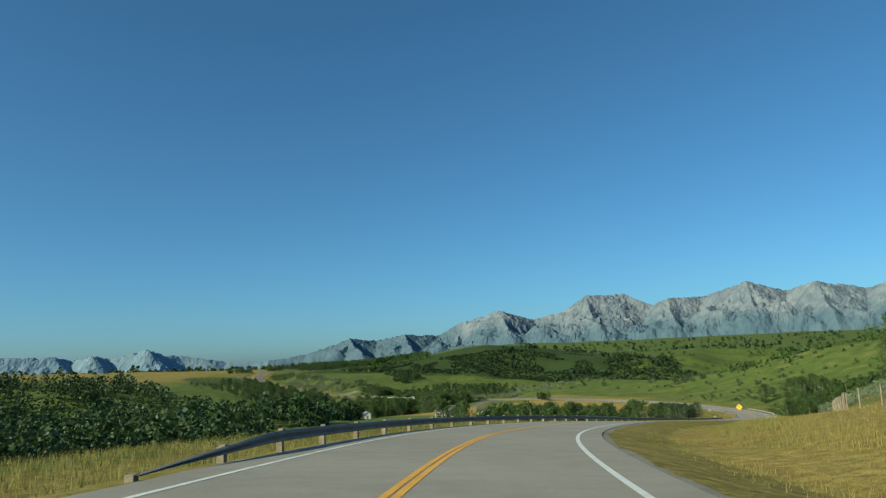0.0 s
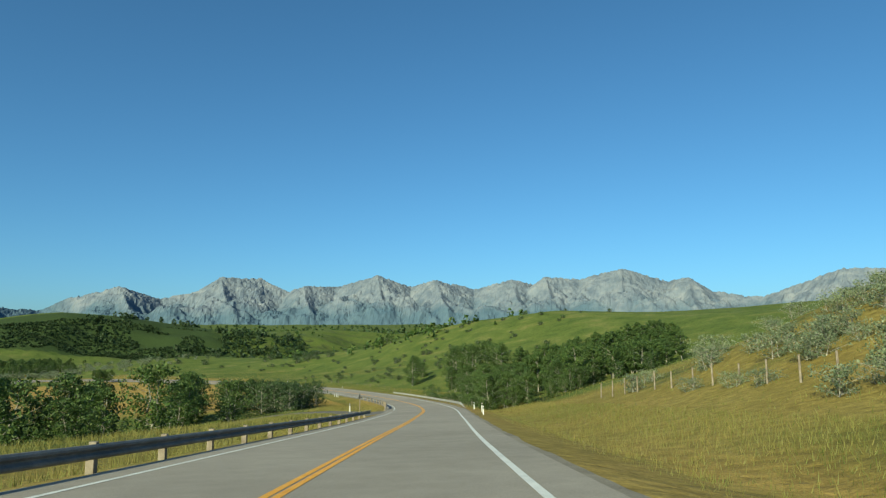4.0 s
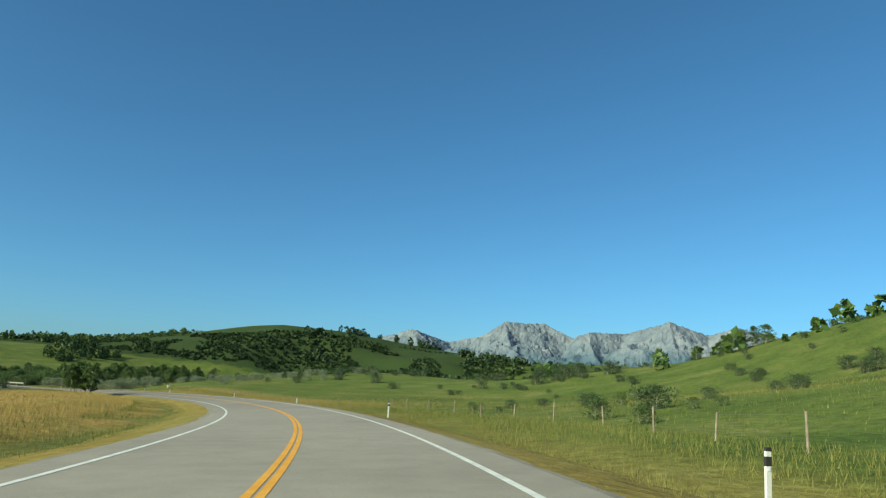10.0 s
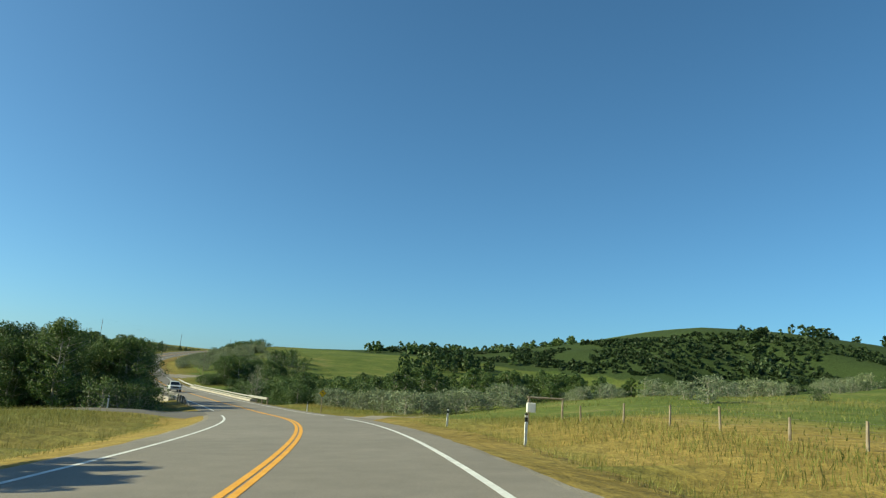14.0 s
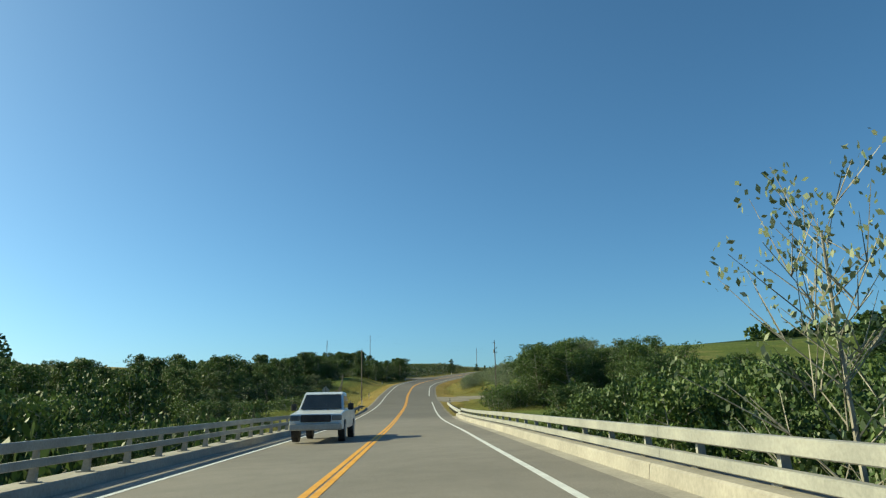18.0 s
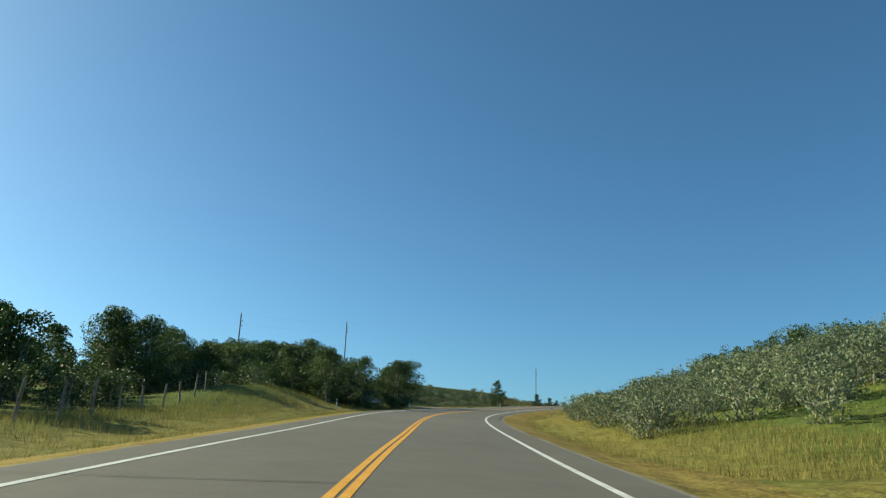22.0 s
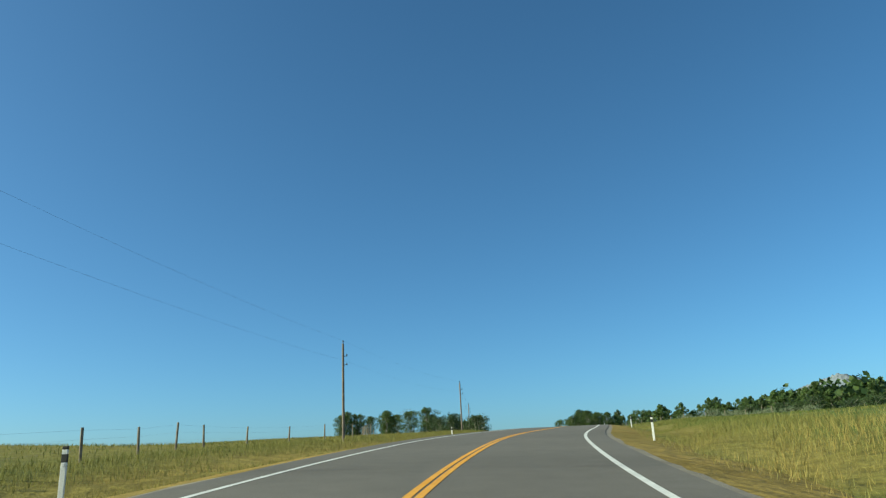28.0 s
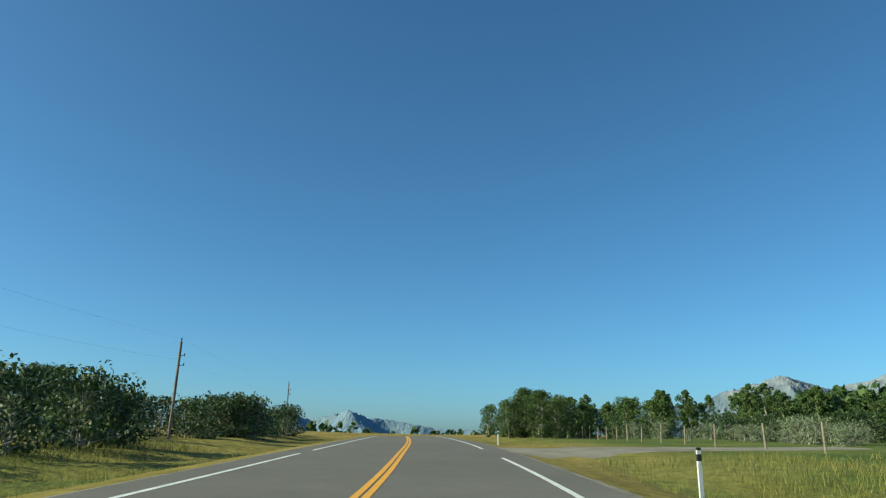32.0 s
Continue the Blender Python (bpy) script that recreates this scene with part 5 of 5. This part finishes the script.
# the same with the height of the tops above the road
TOPS = [
    ("near", 722, 752, -19, -9.5, 16, 4.2, 6.4, "woods on the slope"),
    ("near", 757, 766, -19, -14, 3, 4.8, 6.2, "woods on the slope"),
    ("alder", 629, 641, 15.5, 20, 8, 6.3, 8.0, "trees after the bridge"),
    ("alder", 645, 656, 18, 25, 8, 4.4, 6.0, "tall trees after the bridge"),
    ("bush", 628, 645, 10.5, 13.5, 16, 1.4, 2.8, "bushes after the bridge"),
    ("near", 204, 246, 8.2, 15, 30, 2.6, 4.8, "leafy trees behind the guardrail"),
    ("bush", 206, 262, 6.8, 9.5, 34, 0.6, 1.8, "bushes behind the guardrail"),
    ("near", 512, 546, -22, -9.5, 26, 5.0, 7.4, "trees before the bridge, valley side"),
    ("bush", 505, 530, -13, -9, 12, 1.4, 2.6, "bushes before the bridge, valley side"),
    ("near", 210, 256, 12.9, 31.9, 44, 3.6, 7.2, "trees in the gully"),
    ("near", 253, 283, 16.2, 35.2, 22, 3.9, 6.9, "trees behind the guardrail"),
    ("bush", 242, 294, 12.1, 17.6, 14, 0.6, 2.5, "bushes behind the guardrail"),
    ("poplar", 528, 549, 19, 50, 30, 4.6, 7.2, "trees before the bridge"),
    ("alder", 552, 617, 17.2, 32.1, 26, 2.2, 4.6, "tall trees beside the bridge"),
    ("alder", 551, 614, 12.4, 19.9, 30, 1.2, 3.0, "tall trees beside the bridge"),
    ("aspen", 556, 625, 58, 95, 60, 6.2, 8.8, "far trees beside the bridge"),
    ("poplar", 552, 628, 32.1, 60, 46, 3.8, 6.0, "tall trees beside the bridge"),
    ("alder", 614, 633, 15.6, 34.7, 16, 3.1, 5.5, "trees after the bridge"),
    ("alder", 632, 647, 18.3, 31.9, 14, 4.6, 7.2, "tall trees after the bridge"),
    ("poplar", 138, 207, -55.8, -19.0, 46, 1.5, 4.4, "trees below the road"),
    ("poplar", 210, 246, -39.0, -24.0, 10, 3.1, 5.3, "trees beside the turning"),
    ("near", 519, 548, -40.9, -16.4, 20, 4.7, 7.4, "trees before the bridge, valley side"),
    ("poplar", 549, 620, -75.3, -19.6, 60, 1.7, 4.4, "trees beside the bridge, valley side"),
    ("alder", 552, 620, -25.0, -12.8, 34, 0.6, 2.8, "leafy trees beside the bridge"),
    ("bush", 549, 644, -19.6, -11.5, 30, 0.4, 2.0, "leafy bushes beside the bridge"),
    ("poplar", 628, 680, -82.4, -23.9, 60, 4.4, 8.0, "woods on the slope"),
    ("poplar", 680, 750, -75.4, -27.8, 60, 4.4, 8.0, "woods on the slope"),
    ("near", 742, 761, -46.9, -21.1, 16, 6.6, 9.3, "woods on the slope"),
    ("near", 712, 748, -33.3, -19.7, 26, 5.5, 8.3, "woods on the slope"),
]
for c in TOPS:
    clump(*c, by_top=True)
SINGLE = [
    ("near", 275.5, 19.6, 11.0), ("near", 269.6, 21.0, 11.5), ("near", 272.4, 25.8, 12.2), ("near", 266.8, 27.1, 11.5), ("near", 275.2, 31.2, 10.4), ("near", 299.3, 18.5, 8.9), ("near", 284.9, 26.5, 10.4),
    ("near", 306.9, 25.2, 7.2), ("near", 132.7, 29.4, 17.0), ("near", 128.5, 32.8, 15.9), ("near", 136.9, 32.8, 14.5), ("near", 124.4, 34.2, 14.5), ("near", 741.0, -9.8, 5.7), ("near", 762.0, -16.5, 6.0),
    ("spruce", 792.3, -10.5, 5.0), ("spruce", 813.0, -10.2, 2.7), ("spruce", 818.6, -9.7, 2.0), ("spruce", 822.7, -9.9, 1.5), ("bush", 826.8, -10.2, 1.2), ("bush", 832.4, -10.5, 0.9),
    ("bush", 815.8, 8.3, 0.6), ("bare", 562.0, 8.7, 5.8), ("bare", 962.5, -26.7, 5.8),
]
for kind, s, d, top in SINGLE:
    p = on_road(s, d)
    plant(kind, p.x, p.y, top=top, s=s)


def grove(kind, x0, x1, y0, y1, n, lo, hi, group):
    """Trees in a plot of land, their tops between two heights."""
    for _ in range(n):
        x, y = random.uniform(x0, x1), random.uniform(y0, y1)
        s, d, zr = nearest(np.array([x]), np.array([y]))
        if abs(d[0]) > 11:
            plant(kind, x, y, height=max(1.2, random.uniform(lo, hi) - ground_z(x, y)), group=group)


grove("poplar", -234, -204, 908, 938, 14, 3.3, 5.7, "trees beside the ridge road")
grove("balsam", -218, -75, 914, 993, 140, 5.4, 8.6, "tree line across the pasture")
grove("dark", -224, -95, 903, 930, 60, 0.8, 2.2, "bushes under the tree line")
clump("poplar", 680, 715, -41.5, -21.1, 26, 5.0, 7.4, "woods on the slope", by_top=True)
clump("near", 650, 685, -41.6, -21.2, 14, 3.9, 5.8, "woods on the slope", by_top=True)
for s, d, top in ((647.5, 13.2, 1.4), (650.0, 14.4, 1.6), (648.5, 15.8, 1.8)):
    p = on_road(s, d)
    plant("bush", p.x, p.y, top=top, s=s)


def far_woods(name, n, place, label, mat, seed, lo=2.0, hi=6.5, per=26, leaf=0.55):
    """Distant woods and scrub as ragged heaps of leaf clumps."""
    rng = np.random.default_rng(seed)
    x, y = place(rng, n)
    z = land(x, y)[0]
    VV, FF, off = [], [], 0
    P, S = [], []
    for i in range(len(x)):
        h = rng.uniform(lo, hi)
        k = per
        f = rng.uniform(0.05, 1, k)
        rad = h * 0.34 * np.sin(np.clip(f * 0.85 + 0.15, 0, 1) * np.pi) ** 0.6
        a = rng.uniform(0, 2 * np.pi, k)
        q = np.stack([x[i] + np.cos(a) * rad, y[i] + np.sin(a) * rad, z[i] - 0.3 + f * h], 1)
        P.append(q)
        S.append(np.full(k, leaf * (0.5 + h / hi)))
    P, S = np.concatenate(P), np.concatenate(S)
    N = rng.normal(size=P.shape) + np.array([0, 0, 0.5])
    N /= np.linalg.norm(N, axis=1)[:, None]
    A = np.cross(N, rng.normal(size=N.shape))
    A /= np.linalg.norm(A, axis=1)[:, None]
    B = np.cross(N, A)
    sz = (S * rng.uniform(0.6, 1.4, len(P)))[:, None]
    V = np.stack([P + A * sz, P + B * sz * 0.8, P - A * sz, P - B * sz * 0.8], 1).reshape(-1, 3)
    ob = mesh_object(name, V.tolist(), np.arange(len(V)).reshape(-1, 4).tolist(), mat)
    return tagged(ob, label, "woods", kind="stuff")


def spread(boxes, keep, waver=0.0, off=84):
    """Random places in boxes (x0, x1, y0, y1), thinned by a patchy field and kept off the road."""
    def place(rng, n):
        xs, ys = [], []
        area = [(b[1] - b[0]) * (b[3] - b[2]) for b in boxes]
        for b, a in zip(boxes, area):
            k = int(n * a / sum(area) * 2.2)
            x, y = rng.uniform(b[0], b[1], k), rng.uniform(b[2], b[3], k)
            x, y = x + waver * waves(x * 0.5, y * 0.95), y + waver * waves(y * 0.66 + 9, x * 0.74)
            w = waves(x * 1.4 + 40, y * 1.4) + 0.5 * waves(x * 3.7, y * 3.7)
            ok = w > keep
            xs.append(x[ok])
            ys.append(y[ok])
        x, y = np.concatenate(xs), np.concatenate(ys)
        _, d, _ = nearest(x, y)
        ok = np.abs(d) > off
        return x[ok], y[ok]
    return place


far_woods("valley_woods", 2600, spread([(-449, -54, 82, 462)], -0.75, 41, 128), "dark poplar woods on the valley floor", WOODLEAF, 3, 4.1, 10.9, 60, 0.57)
far_woods("river_woods", 170, spread([(-100, -20, 570, 680)], -0.2, 12), "poplar woods along the river", WOODLEAF, 23, 3.2, 6.5, 130, 0.35)
# low dark leaves paint the shade of the scarps as well as woods
far_woods("hill_woods", 2400, spread([(-190, 160, 694, 756)], -1.1, 14), "dense dark woods on the face of the round hill", DARKLEAF, 5, 0.7, 1.8, 46, 0.42)
far_woods("hill_foot_woods", 500, spread([(60, 250, 690, 800)], 0.0), "woods along the foot of the round hill", DARKLEAF, 15, 2.0, 5.4, 30, 0.61)
far_woods("hill_scrub", 1700, spread([(136, 762, 326, 979)], 0.25, 34), "dark scrub in patches on the green hills", LEAF, 7, 1.4, 4.4, 22, 0.61)
far_woods("plateau_woods", 1500, spread([(-1224, -340, 1088, 2584), (340, 1360, 1088, 2584), (-340, 340, 1428, 2584)], 0.55), "far belts of trees on the plain", DARKLEAF, 9, 4.1, 10.9, 16, 2.18)
far_woods("pasture_woods", 420, spread([(-165, -20, 860, 965)], -1.2, 8, 45), "dense belt of trees behind the pasture", WOODLEAF, 13, 6.0, 9.5, 60, 0.5)
far_woods("ridge_woods", 300, spread([(-190, -20, 690, 830)], -0.2), "trees along the edge of the plateau", LEAF, 11, 2.6, 5.0, 44, 0.45)

# ---------------------------------------------------------------- cracks in the asphalt


def crack(s0, d0, s1, d1, w, wob, seed):
    rng = np.random.default_rng(seed)
    n = max(6, int(math.hypot(s1 - s0, d1 - d0) / 0.5))
    verts, off = [], 0.0
    for k in range(n + 1):
        f = k / n
        off = off * 0.7 + rng.normal() * wob
        s, d = s0 + (s1 - s0) * f, d0 + (d1 - d0) * f
        a, b = (1, 0) if abs(s1 - s0) > abs(d1 - d0) else (0, 1)
        ww = w * rng.uniform(0.5, 1.4) / 2
        for sg in (-1, 1):
            verts.append(tuple(on_road(s + a * 0 + b * (off + sg * ww), d + a * (off + sg * ww), 0.014)))
    faces = [(2 * i, 2 * i + 1, 2 * i + 3, 2 * i + 2) for i in range(n)]
    tagged(mesh_object("tar_crack", verts, faces, TAR), "dark sealed crack in the asphalt", "crack", "sealed cracks", kind="structure")


crack(76, 1.9, 92, 1.6, 0.07, 0.10, 1)
crack(72.5, -4.4, 72.2, 4.4, 0.05, 0.05, 2)
rng = np.random.default_rng(8)
for k, s in enumerate(np.arange(20, 1000, 21.0)):
    if 540 < s < 628:
        continue
    s = s + rng.uniform(-5, 5)
    crack(s, -4.4, s + rng.uniform(-0.6, 0.6), rng.choice([0.0, 4.4, 4.4]), 0.03, 0.04, 20 + k)

# ---------------------------------------------------------------- roadside grass


def roadside_grass():
    rng = np.random.default_rng(21)
    for name, n, d0, d1, tall, wide in (("verge_grass", 620000, 5.2, 15, 0.30, 0.022), ("meadow_grass", 400000, 13, 55, 0.24, 0.05)):
        s = rng.uniform(-20, S_END - 60, n)
        d = rng.uniform(0, 1, n) ** 0.8 * (d1 - d0) + d0
        d = d * np.where(rng.uniform(size=n) < 0.5, -1, 1)
        x = np.interp(s, STATION, LINE[:, 0]) + np.interp(s, STATION, RIGHT[:, 0]) * d
        y = np.interp(s, STATION, LINE[:, 1]) + np.interp(s, STATION, RIGHT[:, 1]) * d
        z, s2, d2 = land(x, y)
        a = np.abs(d2)
        ok = (a > d0 - 0.2) & ~((s2 > 545) & (s2 < 624) & (a < 40))
        for ts, side, wd in ((202, -1, 9), (492, 1, 9), (503, -1, 14), (662, 1, 17), (752, -1, 14), (953, 1, 9)):
            ok &= ~((np.abs(s2 - ts) < wd * 0.75 * (1.2 - np.clip(a / 40, 0, 0.8))) & (np.sign(d2) == side) & (a < 30))
        patch = 0.5 + 0.35 * waves(x * 2.3, y * 2.3) + rng.normal(size=n) * 0.15
        dry = np.clip(patch * np.where(s2 > 138, 0.58, 0.7), 0, 1)
        tall = tall * np.where((d2 > 0) & (s2 < 100), 0.65, 1.0)
        dry = np.where((d2 > 0) & (s2 < 205), np.clip(0.75 * patch + 0.04, 0, 1), dry)
        dry = np.where((d2 < -11) & (s2 > 241) & (s2 < 454), np.clip(patch + 0.6, 0, 1), dry)
        dry = np.where((d2 > 16) & (s2 > 205) & (s2 < 495), np.clip(patch - 0.25, 0, 1), dry)
        by_rail = np.zeros(n, bool)
        for r0, r1, side in ((12, 186, -1), (208, 272, -1), (204, 278, 1), (613, 642, 1), (613, 645, -1)):
            by_rail |= (s2 > r0) & (s2 < r1) & (np.sign(d2) == side)
        tl = tall * np.where(a < 7.5, np.where(by_rail, np.where((s2 > 613) & (d2 < 0), 1.9, 1.25), 0.55), 1.0) * (0.75 + 0.5 * np.clip(patch, 0, 1))
        grass(name, x[ok], y[ok], z[ok], tl[ok], wide, dry[ok], "tall roadside grass, green and straw-coloured", 4)


roadside_grass()
